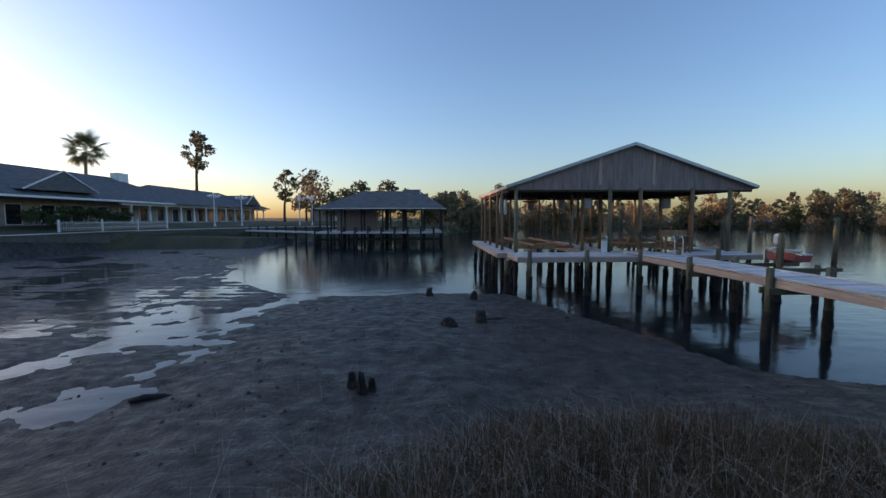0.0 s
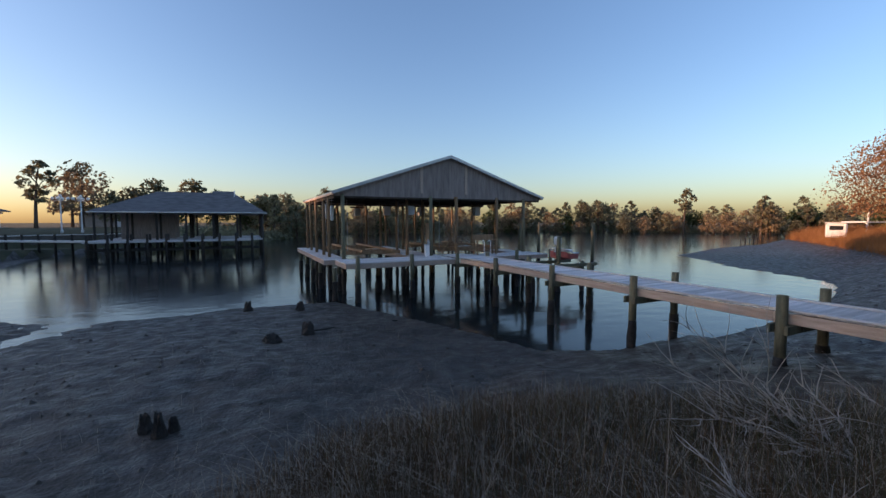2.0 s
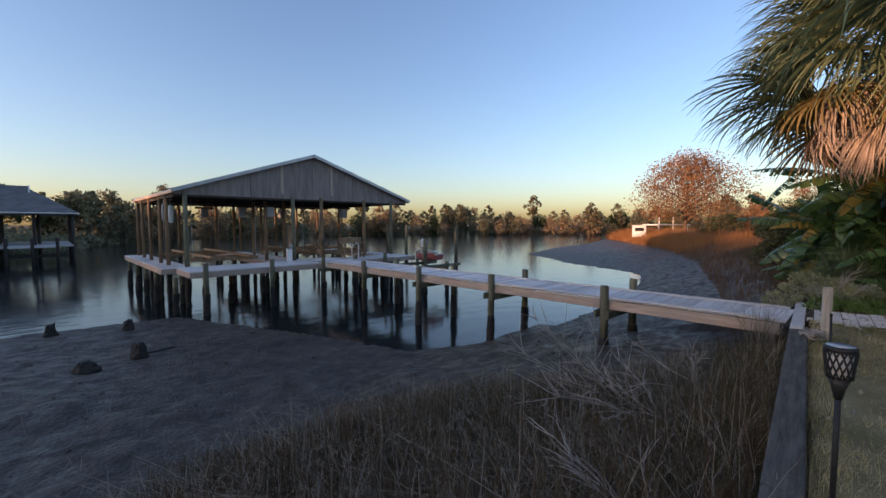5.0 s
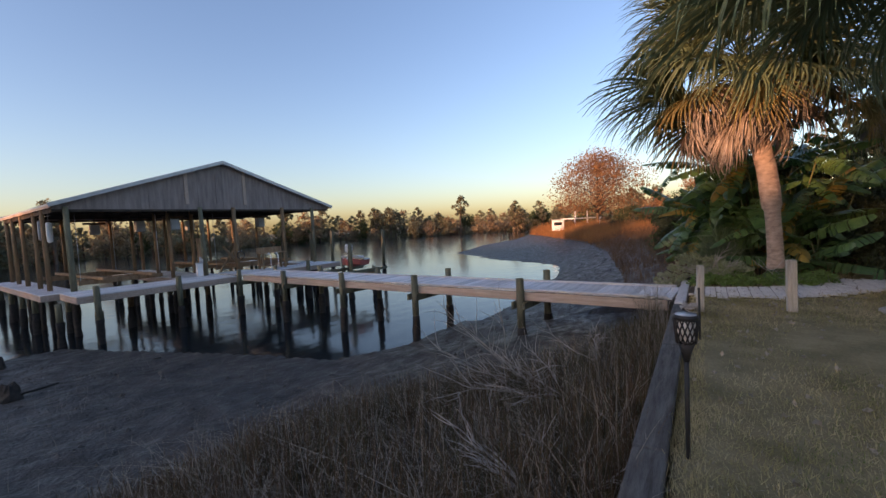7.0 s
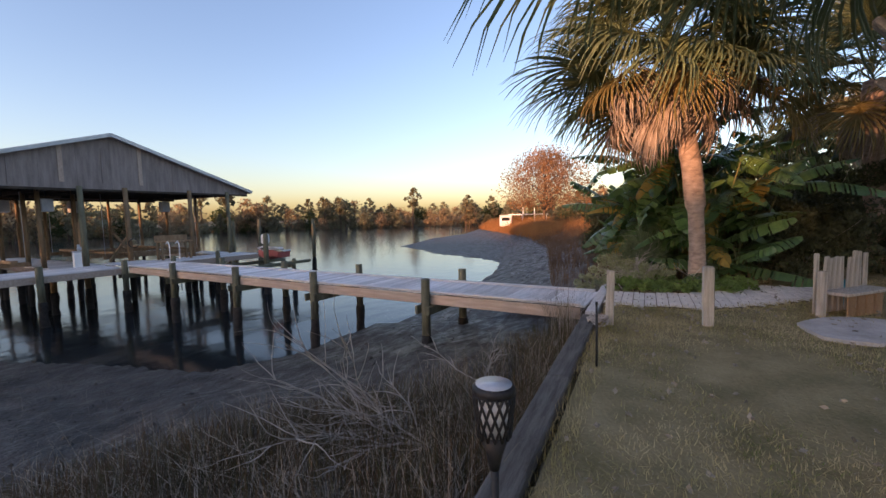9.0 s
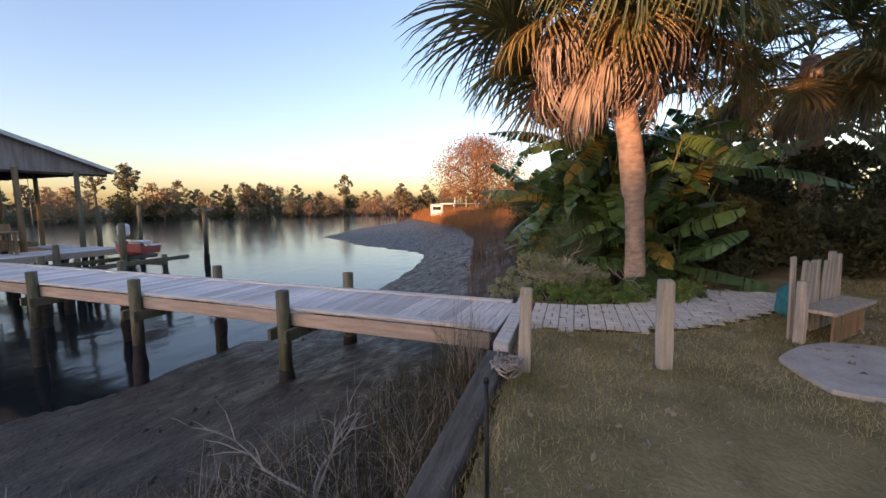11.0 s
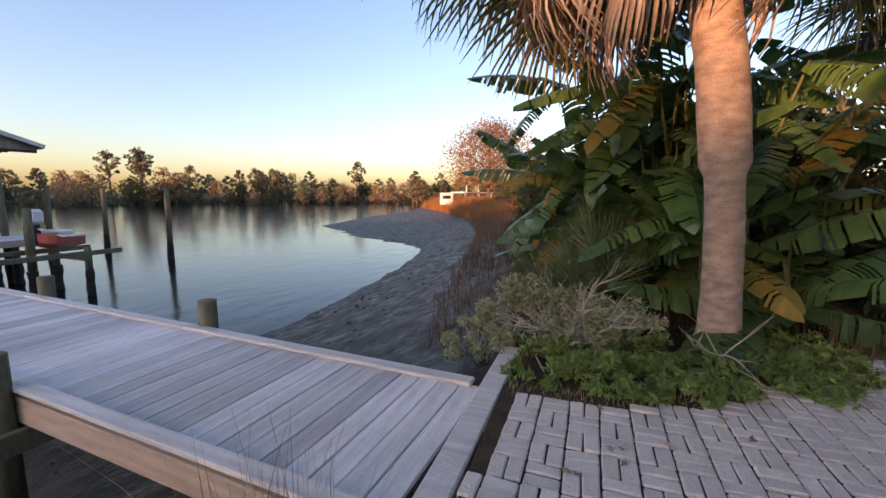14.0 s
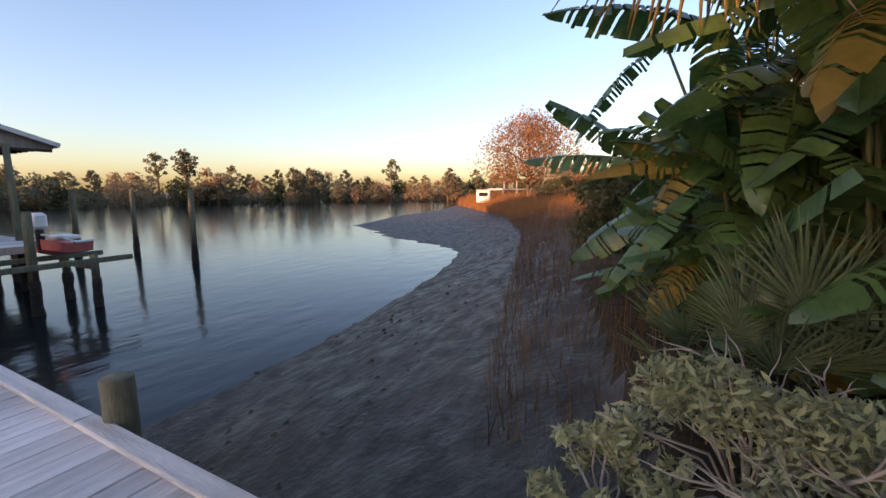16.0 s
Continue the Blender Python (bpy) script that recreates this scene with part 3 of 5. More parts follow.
# ---------- shore: bulkhead, lawn, path ----------
bulkhead = thing("bulkhead", (0, 0, 0), "dark weathered timber bulkhead along the lawn edge", "retaining wall", kind="structure")
bulk_a = math.degrees(math.atan(0.0667))
x = -6.0
while x < 11.0:
    L = 2.85
    xm = x + L / 2
    part("cap_timber", box("cap_timber", L - 0.012, 0.24, 0.11, M_BEAM, 0.015), bulkhead, pose(xm, bulk_y(xm) + 0.02, LAWN_Z - 0.045, rnd.uniform(-1, 1), 0, bulk_a + rnd.uniform(-.3, .3)))
    for k in range(10):
        xk = x + (k + 0.5) * L / 10
        part("sheet_board", box("sheet_board", L / 10 - 0.006, 0.05, 1.5, M_BEAM, 0.006), bulkhead, pose(xk, bulk_y(xk) + 0.07 + rnd.uniform(-.008, .008), LAWN_Z - 1.55, 0, 0, bulk_a))
    x += L

# lawn blades, shorter and thinner where it is worn
rs = np.random.RandomState(7)


def field(n, x0, x1, y0, y1, keep, seed):
    r = np.random.RandomState(seed)
    px, py = r.uniform(x0, x1, n), r.uniform(y0, y1, n)
    k = keep(px, py, r)
    px, py = px[k], py[k]
    return np.stack([px, py, height(px, py), r.uniform(0.6, 1.2, len(px))], 1)


PATH_MID = [(12.93, 1.42), (13.0, 0.6), (13.25, -0.15), (13.95, -0.98), (14.9, -1.75), (16.1, -2.6), (17.6, -3.3)]


def lawn_ok(px, py, r):
    d, s = seg_dist(px, py, BANK)
    dp, _ = seg_dist(px, py, PATH_MID)
    patch = wave(px, py, 1.6, 21)
    return (s <= 0) & (d > 0.12) & (dp > 0.62) & (r.uniform(0, 1, len(px)) < 0.55 + 0.45 * patch) & ~((px > 13.6) & (py > -1.4))


lawn = blades("lawn_grass", field(150000, 1, 17, -6, 1.8, lawn_ok, 31), M_BLADE, (0.03, 0.085), 0.008, 0.9, 31, 1)
tagged(new("lawn_grass", lawn), "thin worn winter lawn of green and straw blades", "grass", kind="stuff")
lawn = blades("lawn_straw", field(26000, 1, 17, -6, 1.8, lawn_ok, 33), M_STRAW, (0.02, 0.06), 0.005, 1.6, 33, 1, 0.45)
tagged(new("lawn_straw", lawn), "dry straw clippings lying on the lawn", "grass", kind="stuff")


def verge_ok(px, py, r):
    dp, _ = seg_dist(px, py, PATH_MID)
    return (dp > 0.6) & (dp < 0.86) & (py < bulk_y(px) - 0.12)


tagged(new("verge_grass", blades("verge_grass", field(26000, 11.8, 16, -3.4, 1.5, verge_ok, 39), M_BLADE, (0.04, 0.1), 0.008, 0.7, 39, 1)), "worn grass creeping over the brick path's edge", "grass", kind="stuff")


def green_ok(px, py, r):
    return lawn_ok(px, py, r) & (wave(px, py, 0.9, 23) + 0.6 * wave(px, py, 3.1, 24) > 0.35)


lawn = blades("lawn_green", field(70000, 1, 17, -6, 1.8, green_ok, 37), M_GREENBLADE, (0.025, 0.07), 0.006, 0.7, 37, 1)
tagged(new("lawn_green", lawn), "greener patches of fresh grass in the worn lawn", "grass", kind="stuff")


def edge_ok(px, py, r):
    d, s = seg_dist(px, py, BANK)
    return (s <= 0) & (d < 0.35) & (d > 0.1)


tagged(new("edge_grass", blades("edge_grass", field(30000, 1, 11, -1, 1.7, edge_ok, 35), M_BLADE, (0.04, 0.12), 0.006, 0.5, 35, 2)), "longer green grass tufts along the timber edge", "grass", kind="stuff")

# marsh
MARSH_EDGE = [(-2.2, 1.0), (-1.4, 3.6), (0.4, 5.6), (3, 7.5), (6, 7.4), (8, 6.0), (9.2, 4.5), (10.5, 3.5), (11.8, 3.3), (13.6, 3.0), (14.2, 2.4), (14.3, 1.6)]


def marsh_ok(px, py, r):
    d, s = seg_dist(px, py, MARSH_EDGE)
    b = py - bulk_y(px)
    inn = inside(px, py, MARSH_EDGE + [(14.3, 1.62), (-2.2, 0.35)])
    return inn & (b > 0.14) & (r.uniform(0, 1, len(px)) < np.clip(d / 1.6, 0.1, 1) * (0.8 + 0.3 * wave(px, py, 1.4, 41)))


def marsh_scale(sp):
    d, s = seg_dist(sp[:, 0], sp[:, 1], MARSH_EDGE)
    sp[:, 3] *= np.clip(0.55 + d * 0.22, 0.5, 1.05) * np.where(sp[:, 0] > 10, 0.75, 1)
    return sp


tagged(new("marsh_grass", blades("marsh_grass", marsh_scale(field(95000, -2.5, 14.3, 0.3, 8.5, lambda a, b, r: marsh_ok(a, b, r) & (r.uniform(0, 1, len(a)) < np.clip(1.15 - a / 11, .06, 1)), 51)), M_MARSH, (0.45, 0.95), 0.008, 0.28, 51, 3)), "tall reddish-brown marsh grass before the mud", "marsh grass", kind="stuff")
tagged(new("dark_rushes", blades("dark_rushes", marsh_scale(field(95000, -2.5, 14.3, 0.3, 8.5, lambda a, b, r: marsh_ok(a, b, r) & (r.uniform(0, 1, len(a)) < np.clip(a / 9, .15, 1)), 53)), M_MARSH_DK, (0.4, 0.9), 0.008, 0.45, 53, 3, 0.4)), "dark green and brown matted rushes in the marsh", "marsh grass", kind="stuff")
tagged(new("fallen_straw", blades("fallen_straw", marsh_scale(field(15000, 0, 11.5, 0.5, 7.5, marsh_ok, 55)), M_STRAW, (0.6, 1.1), 0.008, 1.5, 55, 5, 0.42)), "pale bent straw stems lying over the rushes", "marsh grass", kind="stuff")


def tuft(at, n, h, material, name, label, seed, lean=0.35, r=0.12):
    q = np.random.RandomState(seed)
    sp = np.stack([at[0] + q.normal(0, r, n), at[1] + q.normal(0, r, n), np.full(n, at[2]), q.uniform(0.6, 1.1, n)], 1)
    return tagged(new(name, blades(name, sp, material, h, 0.007, lean, seed, 4, 0.3)), label, "grass tuft")


tuft((11.75, 1.95, -0.75), 110, (1.0, 1.5), M_TWIG, "rush_tuft", "spiky dry brown rush tuft beside the walkway end", 61, 0.42)
tuft((11.6, 2.0, -0.8), 110, (0.9, 1.4), M_MARSH_DK, "rush_tuft", "spiky dry brown rush tuft beside the walkway end", 62, 0.45)


def dead_branch(at, n, length, seed, label, rise=0.5, az=None):
    """A bare forked bush of grey twigs."""
    q = random.Random(seed)
    root = thing("bare_shrub", at, label, "shrub")

    def grow(p, d, L, r, depth, parent):
        pts, rad = [Vector((0, 0, 0))], [r]
        v = Vector(d).normalized()
        c = Vector((0, 0, 0))
        for i in range(6):
            v = (v + Vector((q.uniform(-.28, .28), q.uniform(-.28, .28), q.uniform(-.2, .2)))).normalized()
            c = c + v * L / 6
            pts.append(c.copy())
            rad.append(r * (1 - (i + 1) / 7.5))
        if depth == 0:
            ob = part("branch", tube("branch", [Vector(p) + a for a in pts], rad, M_TWIG, 5), parent)
        else:
            ob = part("twig", tube("twig", [Vector(p) + a for a in pts], rad, M_TWIG, 4), parent)
        if depth < 1:
            for i in range(2, 7):
                for _ in range(2):
                    dv = (pts[min(i, 6)] - pts[i - 1]).normalized() + Vector((q.uniform(-1, 1), q.uniform(-1, 1), q.uniform(-.3, .8))) * 0.8
                    grow(Vector(p) + pts[i], dv, L * q.uniform(0.25, 0.5), r * 0.5, depth + 1, ob)

    for i in range(n):
        a = q.uniform(0, 6.28) if az is None else radians(az + q.uniform(-35, 35))
        grow((0, 0, 0), (math.cos(a), math.sin(a), rise * q.uniform(0.4, 1.6)), length * q.uniform(0.7, 1.15), 0.015, 0, root)
    return root


dead_branch((5.3, 1.75, -0.95), 6, 1.0, 3, "bare grey forked bush standing in the marsh", 1.6)
dead_branch((8.3, 3.3, -1.15), 9, 1.9, 5, "bleached dead branches sprawling over the rushes", 0.62, 150)
dead_branch((7.6, 2.4, -0.85), 5, 1.2, 8, "bleached dead branches sprawling over the rushes", 0.5, 120)
dead_branch((9.3, 2.5, -0.85), 3, 0.9, 9, "bleached dead branches sprawling over the rushes", 0.5, 60)

# lawn posts


def lawn_post(x, y, top, w, lean):
    t = thing("lawn_post", (x, y, LAWN_Z), "weathered silver-grey square timber post in the lawn", "post", "posts on the lawn")
    h = top - LAWN_Z
    bm = box_bm(w, w, h + 0.25, 0.012)
    bmesh.ops.subdivide_edges(bm, edges=[e for e in bm.edges if abs(e.verts[0].co.z - e.verts[1].co.z) > 0.3], cuts=5)
    for v in bm.verts:
        v.co.x += 0.008 * noise.noise(v.co * 5)
        v.co.y += 0.008 * noise.noise(v.co * 5 + Vector((9, 0, 0)))
    part("shaft", bm_mesh("shaft", bm, M_LPOST), t, pose(0, 0, -0.25, lean, lean * 0.5, 8))
    part("crack", box("crack", 0.007, 0.004, h * 0.75, M_SOFFIT, 0), t, pose(-w * 0.18, -w / 2 - 0.001, h * 0.2, lean, lean * .5, 8), "dark drying crack")
    return t


lawn_post(10.8, 1.06, 0.70, 0.12, 0.8)
lawn_post(11.34, -0.27, 0.76, 0.14, -1.0)

# solar torch on its stake
torch = thing("solar_torch", (5.52, 0.78, LAWN_Z - 0.07), "black plastic solar garden torch with lattice head on a stake", "garden light")
part("stake", tube("stake", [(0, 0, -0.15), (0, 0, 0.4), (0, 0, 0.82)], [0.015, 0.017, 0.017], M_BLACK, 10), torch)
part("cup", tube("cup", [(0, 0, 0.80), (0, 0, 0.87), (0, 0, 0.95)], [0.02, 0.035, 0.062], M_BLACK, 16), torch)
part("cap", tube("cap", [(0, 0, 1.115), (0, 0, 1.14), (0, 0, 1.15)], [0.085, 0.085, 0.078], M_BLACK, 20), torch)
part("solar_panel", tube("solar_panel", [(0, 0, 1.151), (0, 0, 1.155)], [0.072, 0.072], M_PANEL, 20), torch, None, "pale glassy solar disc")
part("diffuser", tube("diffuser", [(0, 0, 0.95), (0, 0, 1.03), (0, 0, 1.11)], [0.052, 0.058, 0.066], M_LAMPGLASS, 16), torch, None, "frosted white inner lamp")
for k in range(14):
    for sgn in (1, -1):
        pts = []
        for i in range(7):
            a = 2 * math.pi * k / 14 + sgn * i * 0.14
            r = 0.064 + 0.018 * i / 6
            pts.append((r * math.cos(a), r * math.sin(a), 0.94 + 0.18 * i / 6))
        part("lattice_bar", tube("lattice_bar", pts, [0.0055] * 7, M_BLACK, 5), torch)
stake2 = thing("garden_stake", (8.85, 0.93, LAWN_Z), "thin black stake stuck in the lawn edge", "stake")
part("rod", tube("rod", [(0, 0, -0.1), (0, 0, 0.3), (0, 0.005, 0.72)], [0.014, 0.014, 0.012], M_BLACK, 8), stake2)
part("knob", tube("knob", [(0, 0.005, 0.72), (0, 0.005, 0.75)], [0.018, 0.014], M_BLACK, 8), stake2)

# rope heap at the post
rope = thing("rope", (10.62, 1.2, LAWN_Z + 0.0), "pale tangled rope heap beside the lawn post", "rope")
q = random.Random(5)
for k in range(9):
    pts, a, r = [], q.uniform(0, 6.28), q.uniform(0.05, 0.17)
    for i in range(15):
        a += q.uniform(0.25, 0.6)
        pts.append((r * math.cos(a) * 1.2 + q.uniform(-.02, .02), r * math.sin(a) + q.uniform(-.02, .02), 0.03 + 0.09 * q.random() + 0.012 * k))
    part("strand", tube("strand", pts, [0.009] * 15, M_ROPE, 6), rope)

# brick path
path = thing("brick_path", (0, 0, 0), "curved path of pale worn bricks with dark joints", "path", kind="structure")


def path_at(s):
    pts = [Vector((a, b, 0)) for a, b in PATH_MID]
    for a, b in zip(pts[:-1], pts[1:]):
        L = (b - a).length
        if s <= L:
            d = (b - a) / L
            return a + d * s, d
        s -= L
    return pts[-1], (pts[-1] - pts[-2]).normalized()


def path_smooth(s):
    a, b = path_at(max(0, s - 0.3)), path_at(s + 0.3)
    d = (a[1] + b[1]).normalized()
    p = (a[0] + b[0]) / 2 if s > 0.3 else path_at(s)[0]
    return p, d


bed = []
for i in range(40):
    p, d = path_smooth(i * 0.165)
    nrm = Vector((-d.y, d.x, 0))
    for w in (-0.78, 0.78):
        c = p + nrm * w
        bed.append((c.x, c.y, LAWN_Z + 0.022))
part("path_bed", mesh_of("path_bed", bed, [(2 * i, 2 * i + 1, 2 * i + 3, 2 * i + 2) for i in range(39)], M_BED), path)
BRICKS = []
for k in range(3):
    bm = box_bm(0.194, 0.092, 0.05, 0.009)
    for v in bm.verts:
        v.co += Vector((noise.noise(v.co * 20 + Vector((k, 0, 0))), noise.noise(v.co * 20 + Vector((0, k, 5))), 0)) * 0.004
    BRICKS.append(bm_mesh("brick", bm, M_BRICK))
LAY = 3.2                       # the way the courses run, degrees
ca, sa = math.cos(radians(LAY)), math.sin(radians(LAY))
laid = []
for iu in range(-45, 46):
    for iv in range(-45, 46):
        for o in (-0.0515, 0.0515):
            turn = (iu + iv) % 2
            u, v = iu * 0.206 + (o if turn else 0), iv * 0.206 + (0 if turn else o)
            x, y = 13.6 + u * ca - v * sa, -0.4 + u * sa + v * ca
            laid.append((x, y, LAY + (90 if turn else 0)))
lx, ly = np.array([b[0] for b in laid]), np.array([b[1] for b in laid])
off, _ = seg_dist(lx, ly, PATH_MID)
laid = [b for b, d_, e_ in zip(laid, off, ly) if d_ < 0.69 and e_ < 1.36]
laid.sort(key=lambda b: -b[1])
V, F = [], []
for count, (x, y, a) in enumerate(laid):
    at = pose(x, y, LAWN_Z - 0.012 + rnd.uniform(-.006, .006), rnd.uniform(-1.6, 1.6), rnd.uniform(-1.6, 1.6), a + rnd.uniform(-2.5, 2.5))
    if count < 300:
        part("brick", BRICKS[count % 3], path, at)
    else:
        me, i0 = BRICKS[count % 3], len(V)
        V += [at @ v.co for v in me.vertices]
        F += [tuple(i0 + k for k in f.vertices) for f in me.polygons]
tagged(part("far_bricks", mesh_of("far_bricks", V, F, M_BRICK), path), "pale worn bricks further along the path", kind="stuff")

# stone slab by the bench
slab = bmesh.new()
q = random.Random(8)
ring = [slab.verts.new((1.0 * math.cos(a) * q.uniform(.85, 1.1), 0.62 * math.sin(a) * q.uniform(.85, 1.1), 0)) for a in [i * 6.283 / 18 for i in range(18)]]
f = slab.faces.new(ring)
ex = bmesh.ops.extrude_face_region(slab, geom=[f])
bmesh.ops.translate(slab, vec=(0, 0, 0.05), verts=[v for v in ex["geom"] if isinstance(v, bmesh.types.BMVert)])
bmesh.ops.recalc_face_normals(slab, faces=slab.faces)
tagged(part("stone_slab", bm_mesh("stone_slab", slab, M_STONE), None, pose(11.95, -2.15, LAWN_Z - 0.012, 0, 0, -38)), "pale grey flagstone slab set in the lawn", "paving stone")

# picket bench
bench = thing("garden_bench", (13.3, -2.45, LAWN_Z), "rough weathered picket bench with orange boards below", "bench", rz=-40)
for k in range(9):
    h = 0.96 + rnd.uniform(-.05, .06)
    part("picket", box("picket", 0.13, 0.028, h, M_LPOST, 0.012), bench, pose(-0.75 + k * 0.17, 0.18, 0, rnd.uniform(-2, 2), rnd.uniform(-2, 2), 0))
part("seat_board", box("seat_board", 1.25, 0.36, 0.05, M_LPOST, 0.01), bench, pose(-0.12, -0.05, 0.36), "grey plank seat")
for k in range(4):
    part("front_board", box("front_board", 0.2, 0.03, 0.34, M_CEDAR, 0.008), bench, pose(-0.5 + k * 0.25, -0.16, 0, 0, rnd.uniform(-2, 2), 0), "orange-brown board")
part("end_post", box("end_post", 0.1, 0.1, 0.75, M_LPOST, 0.012), bench, pose(-0.86, 0.05, 0))

# teal net
bm = bmesh.new()
bmesh.ops.create_icosphere(bm, subdivisions=4, radius=0.5)
for v in bm.verts:
    k = 1 + 0.22 * noise.noise(v.co * 4) + 0.08 * noise.noise(v.co * 11)
    v.co = Vector((v.co.x * k * 0.62, v.co.y * k * 0.5, max(-0.02, v.co.z * k * 0.62 + 0.18)))
net = thing("net_bundle", (14.1, -2.35, LAWN_Z), "heaped teal plastic netting beside the brick path", "net")
part("netting", bm_mesh("netting", bm, M_TEAL, True), net)

# ---------- palms ----------


def frond_mesh(seed, n=56, blade=1.0, material=None, droop=0.5, petiole=0.9, fan=2.05):
    """A fan frond: arching petiole along +x, and folded pointed leaflets with hanging tips."""
    q = random.Random(seed)
    V, F = [], []

    def strip(pts, ws, fold):
        i0 = len(V)
        for p, (w, side) in zip(pts, ws):
            V.extend([p - side * w, p + Vector((0, 0, -fold * w)), p + side * w])
        for i in range(len(pts) - 1):
            a = i0 + 3 * i
            F.extend([(a, a + 1, a + 4, a + 3), (a + 1, a + 2, a + 5, a + 4)])

    P = [Vector((petiole * t, 0, 0.22 * math.sin(t * 2.0) - 0.12 * t * t)) for t in [i / 5 for i in range(6)]]
    strip(P, [(0.016 - 0.006 * i / 5, Vector((0, 1, 0))) for i in range(6)], 1.0)
    hub = P[-1]
    # curved midrib on which the leaflets sit
    for k in range(n):
        f = k / (n - 1) * 2 - 1
        a = f * fan
        b = hub + Vector((0.32 * (1 - abs(f)) * 1.0, 0, -0.10 * (1 - abs(f))))
        L = blade * (0.72 + 0.34 * math.cos(f * 1.4)) * q.uniform(0.88, 1.08)
        d = Vector((math.cos(a), math.sin(a), 0.12 - 0.1 * abs(f) + q.uniform(-.1, .1))).normalized()
        side = Vector((-d.y, d.x, 0)).normalized()
        pts, ws = [], []
        c = b.copy()
        v = d.copy()
        dr = droop * q.uniform(0.6, 1.5)
        for i in range(6):
            t = i / 5
            pts.append(c.copy())
            ws.append((0.019 * (1 - t) ** 0.6 * (0.5 + min(1, t * 3) * 0.6) + 0.0015, side))
            v = (v + Vector((0, 0, -dr * t * 0.9))).normalized()
            c = c + v * L / 5
        strip(pts, ws, 0.7)
    return mesh_of("frond", V, F, material)


FRONDS = [frond_mesh(i, material=M_FROND, droop=0.45 + 0.2 * i) for i in range(4)]
FRONDS_OLD = [frond_mesh(10 + i, material=M_FROND_OLD, droop=0.8) for i in range(2)]
FRONDS_DEAD = [frond_mesh(20 + i, 40, 0.95, M_DEAD, 1.6, 0.7, 1.0) for i in range(3)]


def palm(at, crown_z, r, lean, label, n=44, seed=1, boots=False, size=1.0, dead=14, old=10):
    q = random.Random(seed)
    t = thing("palm_tree", at, label, "palm tree")
    H = crown_z - at[2]
    zs = [0, 0.15, 0.5, 1.0, 1.45, 1.62, 1.72, 2.1, 2.6, H - 0.35, H]
    prof = [1.25, 1.08, 0.98, 0.95, 0.94, 0.97, 1.2, 1.24, 1.2, 1.15, 0.9]
    zs = [z for z in zs if z <= H]
    pts, rad = [], []
    for z, k in zip(zs, prof):
        f = z / H
        pts.append((lean[0] * f, lean[1] * f * f, z))
        rad.append(r * k)
    # rings between
    P2, R2 = [], []
    for i in range(len(pts) - 1):
        m = max(1, int((pts[i + 1][2] - pts[i][2]) / 0.06))
        for j in range(m):
            f = j / m
            P2.append(tuple(a + (b - a) * f for a, b in zip(pts[i], pts[i + 1])))
            R2.append((rad[i] + (rad[i + 1] - rad[i]) * f) * (1 + 0.009 * q.uniform(-1, 1)))
    P2.append(pts[-1])
    R2.append(rad[-1])
    P2[0] = (P2[0][0], P2[0][1], -0.15)
    trunk = part("trunk", tube("trunk", P2, R2, M_PALMTRUNK, 24, rough=0.03), t)
    if boots:
        bt = box("boot", 0.14, 0.05, 0.42, M_BOOT, 0.012)
        for i in range(70):
            z = H * 0.42 + (H * 0.58) * i / 70
            a = i * 2.399
            f = z / H
            part("boot", bt, trunk, Matrix.Translation((lean[0] * f + r * 1.0 * math.cos(a), lean[1] * f * f + r * 1.0 * math.sin(a), z)) @ Matrix.Rotation(a, 4, 'Z') @ Matrix.Rotation(radians(38), 4, 'Y') @ Matrix.Rotation(radians(90), 4, 'Z'))
    top = Vector((lean[0], lean[1], H))
    for i in range(n):
        a = i * 2.39996 + q.uniform(-.2, .2)
        f = i / n
        el = 68 - 108 * f + q.uniform(-8, 8)
        me = FRONDS_OLD[i % 2] if f > 1 - old / n else FRONDS[i % 4]
        sc = size * q.uniform(0.85, 1.15)
        part("frond", me, t, Matrix.Translation(top + Vector((0, 0, 0.35 - 0.55 * f))) @ Matrix.Rotation(a, 4, 'Z') @ Matrix.Rotation(radians(-el), 4, 'Y') @ Matrix.Rotation(q.uniform(-.5, .5), 4, 'X') @ Matrix.Scale(sc, 4))
    for i in range(dead):
        a = i * 2.39996 + 0.5
        part("dead_frond", FRONDS_DEAD[i % 3], t, Matrix.Translation(top + Vector((0, 0, -0.35))) @ Matrix.Rotation(a, 4, 'Z') @ Matrix.Rotation(radians(q.uniform(22, 66)), 4, 'Y') @ Matrix.Rotation(q.uniform(-.4, .4), 4, 'X') @ Matrix.Scale(size * q.uniform(.75, 1.0), 4), "grey-brown hanging dead frond")
    return t


palm((15.05, -0.25, 0.0), 5.4, 0.172, (0.08, 0.7), "cabbage palm with a bulging pinkish trunk and hanging dead skirt", 60, 2, False, 1.52, 16, 5)
palm((7.6, -1.38, LAWN_Z), 4.9, 0.215, (0.05, 0.15), "cabbage palm with criss-cross boots and dark green fan fronds", 42, 5, True, 1.38, 0, 2)
palm((12.6, -5.2, LAWN_Z), 5.6, 0.22, (0.2, 0.2), "cabbage palm with dark green fans beside the lawn", 22, 8, True, 1.4, 5, 8)
# many yellow fronds here: sunlight on the crown is put into leaf colour
palm((19.5, -4.5, 0.0), 5.0, 0.2, (0.2, 0.2), "cabbage palm behind the thicket, fans coloured yellow as sunlit", 34, 9, False, 1.4, 6, 16)

# ---------- giant paddle-leaf clump ----------


